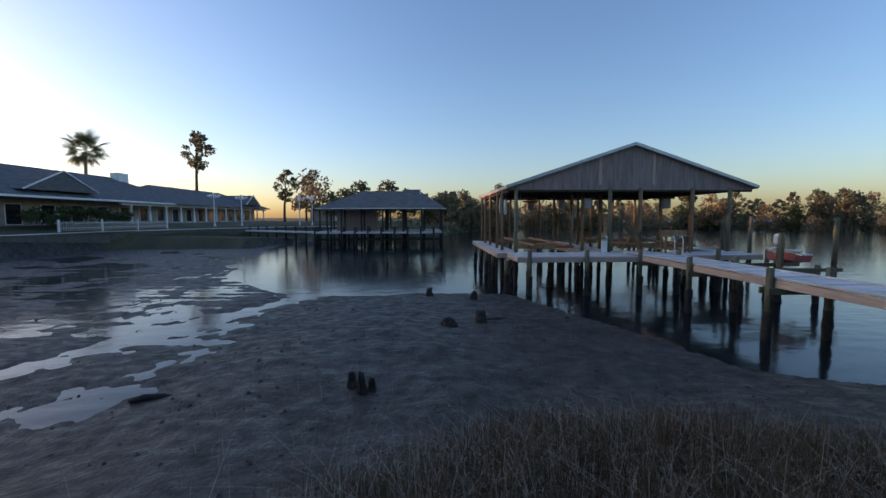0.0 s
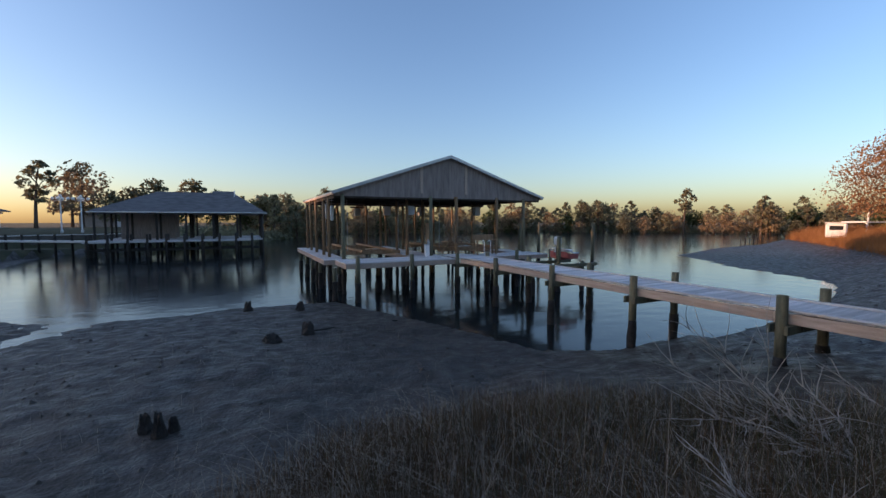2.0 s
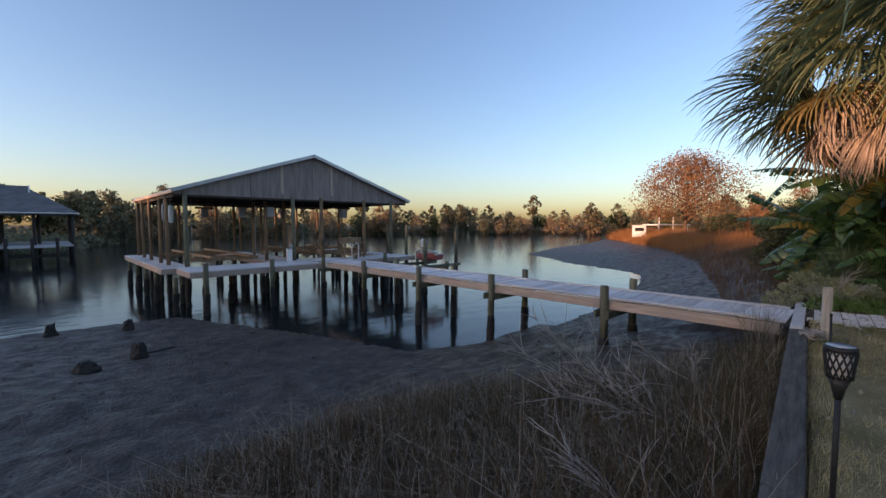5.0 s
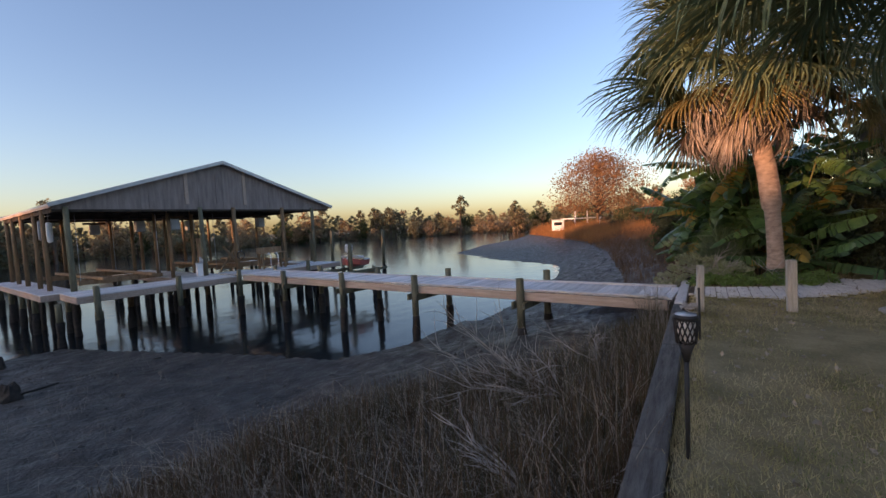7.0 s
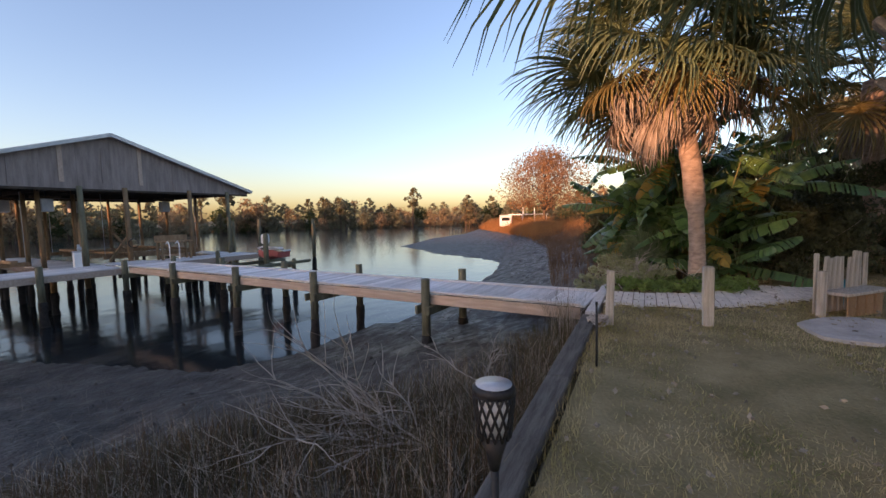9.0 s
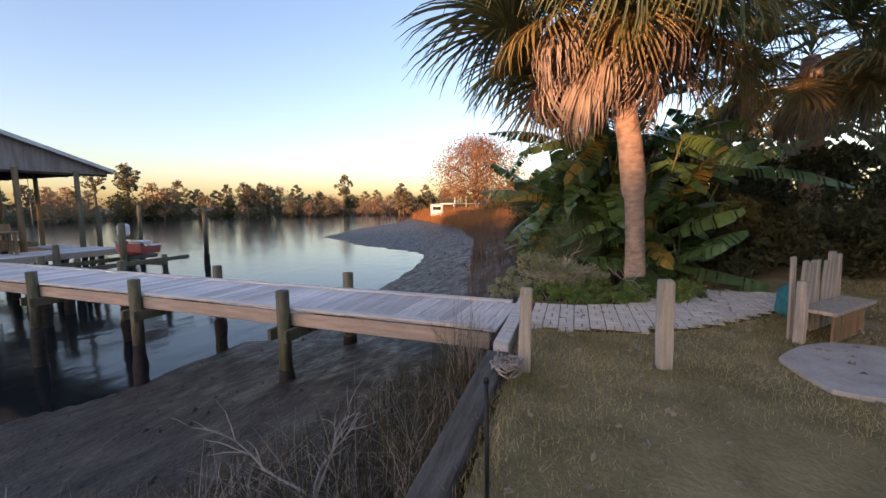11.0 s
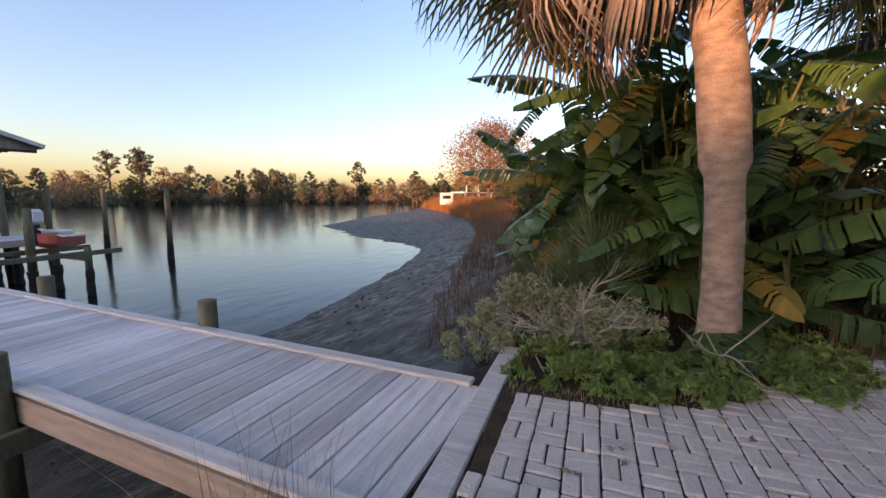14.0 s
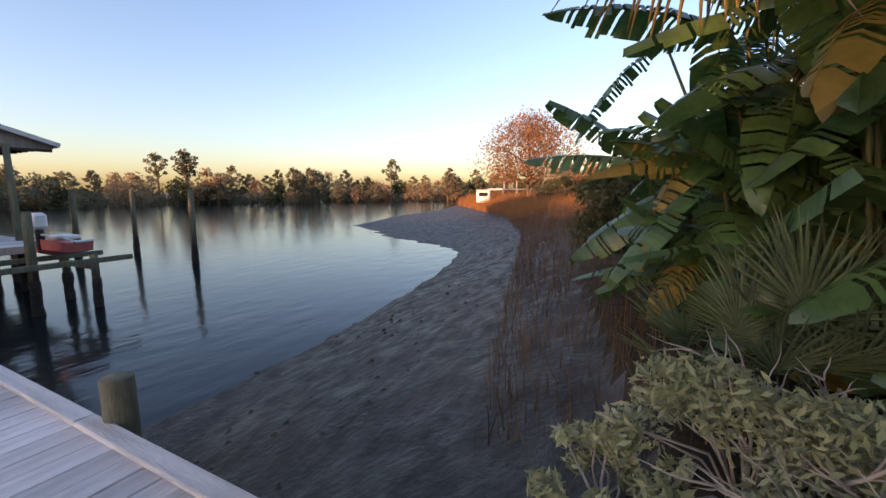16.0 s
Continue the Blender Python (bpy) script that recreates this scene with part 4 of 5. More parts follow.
def paddle_mesh(seed, material, L=1.5, W=0.24, splits=4, droop=0.5):
    """A long paddle leaf with midrib, drooping, torn between its veins; stalk end at the origin."""
    q = random.Random(seed)
    V, F = [], []
    n = 26
    for side in (1, -1):
        cuts = sorted(q.sample(range(3, n - 2), splits))
        gap = 0
        for i in range(n):
            t0, t1 = i / n, (i + 1) / n
            if i in cuts:
                t1 -= 0.45 / n
                sag = q.uniform(0.0, 0.12)
                gap = sag
            i0 = len(V)
            for t in (t0, t1):
                x = L * t
                z = -droop * L * t * t * 0.55
                w = W * (math.sin(math.pi * min(1, t * 0.93 + 0.07)) ** 0.55) * (1 if t < 0.98 else 0.2)
                for u in (0.0, 0.5, 1.0):
                    V.append(Vector((x - 0.10 * u * u * w, side * w * u, z + 0.22 * w * u - (0.5 * w + gap) * u * u)))
            fs = [(i0, i0 + 1, i0 + 4, i0 + 3), (i0 + 1, i0 + 2, i0 + 5, i0 + 4)]
            F.extend(fs if side > 0 else [tuple(reversed(f)) for f in fs])
    i0 = len(V)
    for i in range(9):
        t = i / 8
        r = 0.014 * (1 - 0.8 * t)
        z = -droop * L * t * t * 0.55
        V.extend([Vector((L * t, -r, z + 0.004)), Vector((L * t, 0, z - r * 1.6)), Vector((L * t, r, z + 0.004))])
    for i in range(8):
        a = i0 + 3 * i
        F.extend([(a, a + 1, a + 4, a + 3), (a + 1, a + 2, a + 5, a + 4), (a + 2, a, a + 3, a + 5)])
    return mesh_of("paddle_leaf", V, F, material, True)


PADDLES = [paddle_mesh(i, M_PADDLE, 1.25 + 0.12 * i, 0.25 + 0.025 * (i % 3), 5 + 2 * i, 0.2 + 0.15 * i) for i in range(5)]
PADDLES_OLD = [paddle_mesh(20 + i, M_PADDLE_OLD, 1.3, 0.2, 12, 0.8) for i in range(3)]
STALK = tube("stalk", [(0, 0, 0), (0, 0, 0.5), (0, 0, 1)], [0.035, 0.026, 0.016], M_STALK, 6)


def paddle_plant(x, y, h, n, seed, facing=None):
    q = random.Random(seed)
    z0 = float(height(x, y))
    t = thing("paddle_leaf_plant", (x, y, z0 - 0.05), "giant paddle-leaved plant with torn glossy green leaves", "tropical plant", "paddle-leaf clump")
    for i in range(n):
        a = q.uniform(0, 2 * math.pi) if facing is None else radians(facing + q.uniform(-100, 100))
        L = h * q.uniform(0.25, 1.0)
        tilt = q.uniform(4, 24)
        base = Matrix.Translation((q.uniform(-.25, .25), q.uniform(-.25, .25), 0)) @ Matrix.Rotation(a, 4, 'Z') @ Matrix.Rotation(radians(tilt), 4, 'Y')
        part("stalk", STALK, t, base @ Matrix.Diagonal((1, 1, L, 1)))
        me = PADDLES_OLD[i % 3] if q.random() < 0.17 else PADDLES[i % 5]
        el = q.uniform(-25, 74)
        part("paddle_leaf", me, t, base @ Matrix.Translation((0, 0, L * 0.99)) @ Matrix.Rotation(radians(-el + 4 - tilt * 0), 4, 'Y') @ Matrix.Rotation(q.uniform(-.6, .6), 4, 'X') @ Matrix.Scale(q.uniform(0.85, 1.25), 4))


for i, (x, y, h, n) in enumerate([(17.4, 0.75, 1.4, 24), (18.1, 1.0, 2.6, 22), (17.3, 0.0, 3.0, 26), (18.6, 0.55, 3.9, 24), (17.7, -0.5, 3.8, 26), (18.7, 0.1, 4.4, 20),
                                  (16.5, -0.5, 1.6, 12), (17.5, -1.2, 2.6, 13), (18.6, -0.6, 3.4, 12), (16.0, -0.8, 0.8, 6), (19.4, 1.1, 3.6, 12), (16.2, -1.1, 1.2, 8), (19.0, 1.4, 2.4, 12)]):
    paddle_plant(x, y, h, n, 100 + i)


FAN = frond_mesh(40, 30, 0.85, M_FROND, 0.1, 0.9, 1.5)


def palmetto(x, y, n, size, seed):
    q = random.Random(seed)
    t = thing("palmetto", (x, y, float(height(x, y)) - 0.03), "low green fan palmetto among the paddle leaves", "palm")
    for i in range(n):
        part("frond", FAN, t, Matrix.Rotation(i * 2.4 + q.uniform(-.3, .3), 4, 'Z') @ Matrix.Rotation(radians(-q.uniform(35, 82)), 4, 'Y') @ Matrix.Scale(size * q.uniform(0.75, 1.1), 4))


palmetto(16.35, 0.8, 13, 0.72, 5)
palmetto(16.0, 1.25, 9, 0.6, 6)


# ---------- shrubs of the bed ----------
def shrub(at, r, h, material, per, size, label, seed, twigs=10, name="shrub", n=26, flat=0.8):
    q = random.Random(seed)
    t = thing(name, at, label, "shrub")
    cs, rr = [], []
    for i in range(n):
        a, d = q.uniform(0, 6.28), r * math.sqrt(q.random())
        z = h * q.uniform(0.15, 1.0) * (1 - 0.55 * (d / r) ** 2)
        cs.append((d * math.cos(a), d * math.sin(a), z))
        rr.append(r * q.uniform(0.16, 0.34))
    for i in range(twigs):
        c = Vector(cs[i % n])
        m = Vector((c.x * 0.4 + q.uniform(-.1, .1), c.y * 0.4 + q.uniform(-.1, .1), c.z * 0.55))
        part("stem", tube("stem", [(c.x * .1, c.y * .1, -0.05), m, c, c * 1.15], [0.012, 0.009, 0.006, 0.003], M_TWIG, 5), t)
    part("foliage", leaf_cloud("foliage", cs, rr, per, size, material, seed, flat, 0.32), t)
    return t


shrub((14.95, 1.35, -0.15), 0.75, 0.68, M_SAGE, 170, 0.034, "scraggly grey-green shrub with bare twigs by the walkway", 3, 30, n=30)
shrub((14.9, 0.75, -0.1), 0.6, 0.5, M_SAGE, 130, 0.034, "scraggly grey-green shrub with bare twigs by the walkway", 4, 30, n=20)
shrub((14.75, 2.0, -0.45), 0.4, 0.75, M_SAGE, 120, 0.04, "pale green leafy sprig shrub on the bank", 6, 12, n=16)
for i, (x, y) in enumerate([(14.75, 0.1), (14.5, -0.2), (14.05, 0.8), (14.12, 0.4), (14.3, 0.0), (14.65, -0.85), (14.1, 1.2), (14.95, -1.05), (14.4, 0.75), (15.0, -0.75), (14.55, 0.55), (14.3, 1.05), (15.4, -0.9), (14.75, -0.55)]):
    shrub((x, y, -0.12), 0.36, 0.22, M_WEED, 60, 0.04, "low bright green weeds at the palm's foot", 20 + i, 3, "weed_clump", 14)
dead_branch((14.9, -0.15, 0.0), 2, 1.1, 31, "pale bare crooked branch leaning from the bed", 0.4, 200)
dead_branch((14.9, 1.1, 0.05), 5, 0.8, 33, "grey leafless twigs among the sage shrub", 0.6)
dead_branch((14.6, 0.9, 0.05), 5, 0.7, 34, "grey leafless twigs among the sage shrub", 0.6)
for i, (x, y, r, h) in enumerate([(18.0, -2.5, 1.5, 2.4), (20.0, -1.0, 1.7, 3.4), (19.5, -5.0, 2.0, 3.0), (17.0, -6.5, 1.8, 2.6), (21.5, -3.5, 2.2, 3.6), (22.0, 1.0, 2.0, 3.2), (14.0, -8.5, 2.2, 3.0)]):
    shrub((x, y, -0.1), r, h, M_DKLEAF, 420, 0.075, "dense dark evergreen shrub in the shade", 50 + i, 12, n=44)

# ---------- trees ----------


def tree(at, H, label, seed, crown=0.62, width=0.3, leaf=0.3, per=34, clumps=26, material=None, bare=False, name="tree", gap=0.5, kind_pine=False):
    q = random.Random(seed)
    t = thing(name, at, label, "tree")
    r = 0.018 * H + 0.05
    bend = (q.uniform(-.05, .05) * H, q.uniform(-.05, .05) * H)
    pts = [(bend[0] * f * f, bend[1] * f * f, H * 0.93 * f - (0.3 if f == 0 else 0)) for f in [0, .15, .35, .55, .75, 1]]
    trunk = part("trunk", tube("trunk", pts, [r * 1.3, r, r * .85, r * .65, r * .4, r * .12], M_BARK, 7), t)
    cs, rr = [], []
    for i in range(clumps):
        f = 1 - crown + crown * (i + q.random()) / clumps
        a = i * 2.4 + q.uniform(-.6, .6)
        prof = math.sin(math.pi * min(1, (f - (1 - crown)) / crown * 0.85 + 0.15)) ** 0.7
        d = H * width * prof * q.uniform(0.35, 1.0)
        c = (bend[0] * f * f + d * math.cos(a), bend[1] * f * f + d * math.sin(a), H * f * 0.97)
        cs.append(c)
        rr.append(H * width * q.uniform(0.28, 0.55) * (0.8 if kind_pine else 1))
        if i % 2 == 0:
            z0 = H * f * 0.85 - 0.25 * d
            part("limb", tube("limb", [(bend[0] * f * f, bend[1] * f * f, z0), (c[0] * .55, c[1] * .55, (z0 + c[2]) / 2 + 0.1 * d), c], [r * .4, r * .25, r * .07], M_BARK, 5), t)
    part("crown", leaf_cloud("crown", cs, rr, per, leaf, material, seed, 0.6), t)
    return t


def far_line(line, n, seed, back=(3, 22)):
    q = random.Random(seed)
    L = [math.dist(a, b) for a, b in zip(line[:-1], line[1:])]
    out = []
    for i in range(n):
        s = (i + q.random()) / n * sum(L)
        for (a, b), l in zip(zip(line[:-1], line[1:]), L):
            if s <= l:
                f = s / l
                d = q.uniform(*back)
                nx, ny = (b[1] - a[1]) / l, -(b[0] - a[0]) / l
                out.append((a[0] + (b[0] - a[0]) * f + nx * d, a[1] + (b[1] - a[1]) * f + ny * d))
                break
            s -= l
    return out


LB_PINE, LB_BROWN, LB_GREEN = "far pine with a dark open crown on the river bank", "far leafless-brown tree in the evening light", "far dark green broad tree on the river bank"
MODELS = [tree((-900, -900, 0), 12, LB_PINE, 1, 0.45, 0.2, 0.32, 40, 18, M_PINE, gap=.4, kind_pine=True),
          tree((-900, -920, 0), 10, LB_PINE, 2, 0.55, 0.2, 0.32, 40, 18, M_PINE, kind_pine=True),
          tree((-900, -940, 0), 9, LB_GREEN, 3, 0.72, 0.34, 0.36, 46, 24, M_PINE),
          tree((-900, -960, 0), 9, LB_BROWN, 4, 0.7, 0.36, 0.30, 30, 24, M_BROWNLEAF),
          tree((-900, -980, 0), 8, LB_GREEN, 5, 0.8, 0.40, 0.36, 46, 24, M_SHRUB),
          tree((-900, -990, 0), 8, LB_BROWN, 6, 0.75, 0.42, 0.28, 26, 24, M_BROWNLEAF)]
q = random.Random(12)
for m_ in MODELS:
    m_["group"] = "trees of the far bank"
far_spots = far_line([(190, 20), (175, 55), (160, 80), (140, 105), (95, 135), (45, 145), (10, 133), (-4, 102)], 150, 3, (-26, -3))
for i, (x, y) in enumerate(far_spots):
    k = q.choice((0, 1, 1, 2, 2, 3, 3, 4, 5, 5))
    sc = q.uniform(0.65, 1.25)
    src = MODELS[k]
    z = float(height(x, y))
    ob = copy_thing(src, pose(x, y, z, 0, 0, q.uniform(0, 360)))
    ob.scale = (sc, sc, sc * q.uniform(.85, 1.1))
for sx, sy, h in ((134, 108, 14), (88, 132, 17), (92, 138, 15), (84, 140, 15.5), (150, 72, 13)):
    ob = copy_thing(MODELS[0 if h > 14 else 1], pose(sx, sy, float(height(sx, sy)), 0, 0, sx))
    ob.scale = (h / 12, h / 12, h / 12)
# the models themselves take a place on the bank as well
for m_, (x, y) in zip(MODELS, ((170, 70), (152, 98), (125, 122), (75, 145), (30, 148), (5, 128))):
    m_.matrix_basis = pose(x, y, float(height(x, y)))

# brush along the far bank
cs, rr = [], []
q = random.Random(21)
for (x, y) in far_line([(240, -40), (185, 20), (172, 56), (158, 80), (138, 105), (95, 133), (45, 143), (11, 131), (-5, 100), (-13, 76)], 900, 9, (-14, 0)):
    z = float(height(x, y))
    h = q.uniform(0.6, 3.8)
    cs.append((x, y, z + h * 0.6))
    rr.append(q.uniform(1.2, 2.6))
tagged(new("far_brush", leaf_cloud("far_brush", cs, rr, 55, 0.42, M_PINE, 5, 0.9)), "dense dark brush along the far river bank", "brush", kind="stuff")
cs, rr = [], []
for (x, y) in far_line([(172, 56), (158, 80), (138, 105), (95, 133), (45, 143)], 160, 19, (-3, 1)):
    cs.append((x, y, WATER_Z + 0.5))
    rr.append(q.uniform(0.5, 1.2))
tagged(new("far_reeds", leaf_cloud("far_reeds", cs, rr, 24, 0.3, M_RUST_SUNLIT, 6, 0.6)), "rusty reed fringe at the far waterline", "reeds", kind="stuff")

# unseen trees added on the west land: they shade the cove from the low sun
q = random.Random(31)
for i in range(9):
    y = -12 + i * 6.4
    y -= 2.0 if i == 5 else 0.0
    x = -52 - 3 * (i % 3)
    ob = copy_thing(MODELS[(2, 4, 2, 4)[i % 4]], pose(x, y, 0.4, 0, 0, 40 * i))
    s_ = q.uniform(0.92, 1.15)
    ob.scale = (1.5 * s_, 1.5 * s_, 1.05 * s_ * (1.42 if 10 < y < 28 else 1.0))
# second unseen row, added to block sun that leaks through the first
for i in range(18):
    ob = copy_thing(MODELS[4 if i % 3 else 2], pose(-59 - 2.5 * (i % 2), -18 + i * 4.3, 0.2, 0, 0, 57 * i))
    s_ = q.uniform(0.95, 1.1)
    ob.scale = (1.7 * s_, 1.7 * s_, 1.12 * s_)
# behind the lawn
q = random.Random(33)
for x, y, k, s_ in ((24, -8, 2, 0.8), (30, -14, 4, 1.0), (16, -15, 2, 0.9), (36, -6, 4, 0.9), (6, -18, 2, 1.0), (-6, -16, 4, 1.0), (44, -10, 2, 1.1), (56, -4, 4, 1.0)):
    ob = copy_thing(MODELS[k], pose(x, y, -0.1, 0, 0, 70 * k + x))
    ob.scale = (s_, s_, s_)

# trees round the house
for x, y, h, k in ((-24, 96, 12, 3), (-30, 112, 12, 3), (-13, 96, 9.5, 2), (-17, 98, 8, 2), (-7, 100, 10, 2), (-3, 104, 9.0, 4), (2, 118, 9, 1), (-19, 92, 7, 2), (-10, 92, 6.5, 4), (-29, 92, 13, 1)):
    ob = copy_thing(MODELS[k], pose(x, y, 0.3, 0, 0, 33 * k + x))
    ob.scale = (h / 9,) * 3 if k > 1 else (h / 11,) * 3
for x, y, h in ((-78, 82, 10), (-85, 88, 11), (-74, 78, 8)):
    ob = copy_thing(MODELS[5], pose(x, y, 0.5, 0, 0, x))
    ob.scale = (h / 8,) * 3
tree((-54, 104, 0.6), 22, "tall lone pine with a round tufted crown", 77, 0.38, 0.16, 0.4, 60, 22, M_PINE, kind_pine=True)
palm((-63.5, 83, 0.6), 14.2, 0.25, (0.3, 0.1), "tall fan palm behind the long house", 26, 21, False, 1.9, 5, 4)

# the spreading oak on the point
tree((72, 19.5, -0.6), 12.2, "wide old oak in rusty evening-lit leaf", 91, 0.68, 0.58, 0.14, 260, 75, M_OAKLEAF, name="oak_tree")
for x, y, h, s_ in ((60, 8, 5, 3), (52, 5, 4, 4), (66, 6, 7, 5), (45, 3, 3.4, 6), (38, 1.5, 3.6, 7), (31, 1.5, 3.4, 8), (26, 2.0, 3.0, 9)):
    shrub((x, y, float(height(x, y)) - 0.05), h * 0.65, h, M_OAKLEAF if s_ in (3, 5, 7) else M_SHRUB, 260, 0.12, "rounded bank shrub tinted by low sun", 70 + s_, 10, n=40)
shrub((57, 11.5, -0.8), 2.3, 3.6, M_DKLEAF, 260, 0.12, "dark rounded evergreen bush on the bank", 88, 8, n=40)


# grass along the bank
def bank_ok(px, py, r):
    d, s = seg_dist(px, py, BANK)
    return (((s > 0) & (d < np.clip(1.2 + (px - 15) * 0.05, 0.7, 2.6))) | ((s <= 0) & (d < 3.5))) & (px > 15.2)


sp = field(150000, 15, 85, -3, 38, bank_ok, 61)
sp[:, 3] *= np.clip(0.55 + (sp[:, 0] - 15) * 0.02, 0.5, 1.3)
# beyond x = 45 the bank grass takes the colour with sunlight painted in
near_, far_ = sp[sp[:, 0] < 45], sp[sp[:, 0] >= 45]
tagged(new("bank_grass", blades("bank_grass", near_, M_MARSH, (0.5, 1.1), 0.014, 0.4, 61, 2)), "brown marsh grass along the curving bank", "marsh grass", kind="stuff")
tagged(new("bank_grass", blades("bank_grass", far_, M_RUST_SUNLIT, (0.6, 1.3), 0.03, 0.4, 62, 2)), "sunlit rusty marsh grass along the far bank", "marsh grass", kind="stuff")
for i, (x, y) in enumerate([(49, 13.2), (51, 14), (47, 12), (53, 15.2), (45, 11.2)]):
    tuft((x, y, -1.2), 700, (0.9, 1.6), M_RUST_SUNLIT, "rust_tuft", "rust-orange grass tussock on the bank, coloured as sunlit", 70 + i, 0.4, 0.7)

# white camper with canopy on the point
camper = thing("camper", (66.5, 24.2, -0.55), "small white camper parked on the grassy point", "camper", rz=20)
part("body", box("body", 3.4, 1.9, 1.7, M_WHITE, 0.15), camper, pose(0, 0, 0.35))
part("window", box("window", 0.06, 1.2, 0.5, M_DARKGLASS, 0.02), camper, pose(-1.71, 0, 1.25))
part("window", box("window", 1.3, 0.05, 0.45, M_DARKGLASS, 0.02), camper, pose(-0.4, -0.96, 1.3))
part("roof_cap", box("roof_cap", 3.6, 2.1, 0.1, M_WHITE, 0.04), camper, pose(0, 0, 2.05))
for k in (-1.1, 1.1):
    part("wheel", tube("wheel", [(k, -0.98, 0.3), (k, -0.8, 0.3)], [0.3, 0.3], M_BLACK, 14), camper)
canopy = thing("canopy", (72.0, 22.2, -0.55), "flat white canopy on thin white posts", "canopy", rz=-25)
part("roof", box("roof", 6.5, 3.0, 0.18, M_WHITE, 0.03), canopy, pose(0, 0, 2.1))
for a in (-2.9, 0, 2.9):
    for b in (-1.3, 1.3):
        part("post", box("post", 0.14, 0.14, 2.1 if a else 3.4, M_WHITE, 0.01), canopy, pose(a, b, 0))

# stakes off the point
for i in range(5):
    st = thing("mooring_stake", (70 + i * 2.2, 36.6 + 0.5 * i, -2.6), "thin dark wooden stake in the shallows", "stake", "stakes off the point")
    part("shaft", tube("shaft", [(0, 0, 0), (0.03, 0, 0.9), (0.05, 0.02, 1.7 + 0.2 * (i % 2))], [0.07, 0.07, 0.06], M_WETPILE, 8), st)

# ---------- the long house across the cove ----------
house = thing("long_house", (0, 0, 0), "long single-storey house with grey hip roof and white porch columns", "house")
HX, HY0, HY1, HZ, HE = -41.0, 43.0, 112.0, 0.8, 4.15


def hip_roof(name, x0, x1, y0, y1, ze, zr, inset, parent, material, over=0.9):
    x0, x1, y0, y1 = x0 - over, x1 + over, y0 - over, y1 + over
    xm = (x0 + x1) / 2
    vs = [(x0, y0, ze), (x1, y0, ze), (x1, y1, ze), (x0, y1, ze), (xm, y0 + inset, zr), (xm, y1 - inset, zr),
          (x0, y0, ze - .15), (x1, y0, ze - .15), (x1, y1, ze - .15), (x0, y1, ze - .15)]
    fs = [(0, 1, 4), (1, 2, 5, 4), (2, 3, 5), (3, 0, 4, 5), (9, 8, 7, 6), (0, 6, 7, 1), (1, 7, 8, 2), (2, 8, 9, 3), (3, 9, 6, 0)]
    return part(name, mesh_of(name, vs, fs, material), parent)


part("wall", box("wall", 14, HY1 - HY0, HE - HZ + 0.5, M_TANPAINT, 0.02), house, pose(HX - 9.6, (HY0 + HY1) / 2, HZ - 0.5))
hip_roof("roof", HX - 17, HX + 0.2, HY0, 76, HE, 8.3, 7, house, M_SHINGLE)
hip_roof("roof", HX - 17, HX + 0.4, 72, HY1, HE - 0.1, 7.8, 8, house, M_SHINGLE)
# white fascia and porch
part("fascia", box("fascia", 0.08, HY1 - HY0 + 1.6, 0.24, M_WHITE, 0.01), house, pose(HX + 1.16, (HY0 + HY1) / 2, HE - 0.3))
part("porch_beam", box("porch_beam", 0.3, 52, 0.34, M_WHITE, 0.01), house, pose(HX + 0.3, 86, HE - 0.65))
part("porch_floor", box("porch_floor", 3.2, 54, 0.2, M_STONE, 0.02), house, pose(HX - 1.0, 86, HZ - 0.12))
COLUMN = tube("column", [(0, 0, 0), (0, 0, 0.12), (0, 0, 0.14), (0, 0, 1.5), (0, 0, HE - HZ - 0.85), (0, 0, HE - HZ - 0.8), (0, 0, HE - HZ - 0.65)], [0.24, 0.24, 0.17, 0.165, 0.14, 0.22, 0.22], M_WHITE, 12)
for k in range(13):
    part("column", COLUMN, house, pose(HX + 0.3, 62 + k * 4.05, HZ))
DOORW = box("window", 0.06, 1.7, 2.2, M_DARKGLASS, 0.02)
WFR = box("window_frame", 0.08, 1.95, 2.4, M_WHITE, 0.02)
for k in range(15):
    f = part("window_frame", WFR, house, pose(HX - 2.62, 48 + k * 4.2, HZ + 0.1))
    part("window", DOORW, f, pose(0.03, 0, 0.1))
# front gables
for y, w in ((50.5, 5.0), (103, 4.0)):
    vs = [(HX + 0.9, y - w, HE + 0.6), (HX + 0.9, y + w, HE + 0.6), (HX + 0.9, y, HE + 2.9), (HX - 8, y - w, HE + 0.6), (HX - 8, y + w, HE + 0.6), (HX - 8, y, HE + 2.9)]
    part("gable_roof", mesh_of("gable_roof", vs, [(0, 1, 2), (0, 2, 5, 3), (1, 4, 5, 2), (3, 5, 4), (0, 3, 4, 1)], M_SHINGLE), house)
    part("gable_trim", tube("gable_trim", [(HX + 0.95, y - w, HE + 0.6), (HX + 0.95, y, HE + 2.95), (HX + 0.95, y + w, HE + 0.6)], [0.11] * 3, M_WHITE, 4), house)
part("chimney", box("chimney", 1.4, 2.2, 1.6, M_WHITE, 0.04), house, pose(HX - 7.5, 71, 7.4))
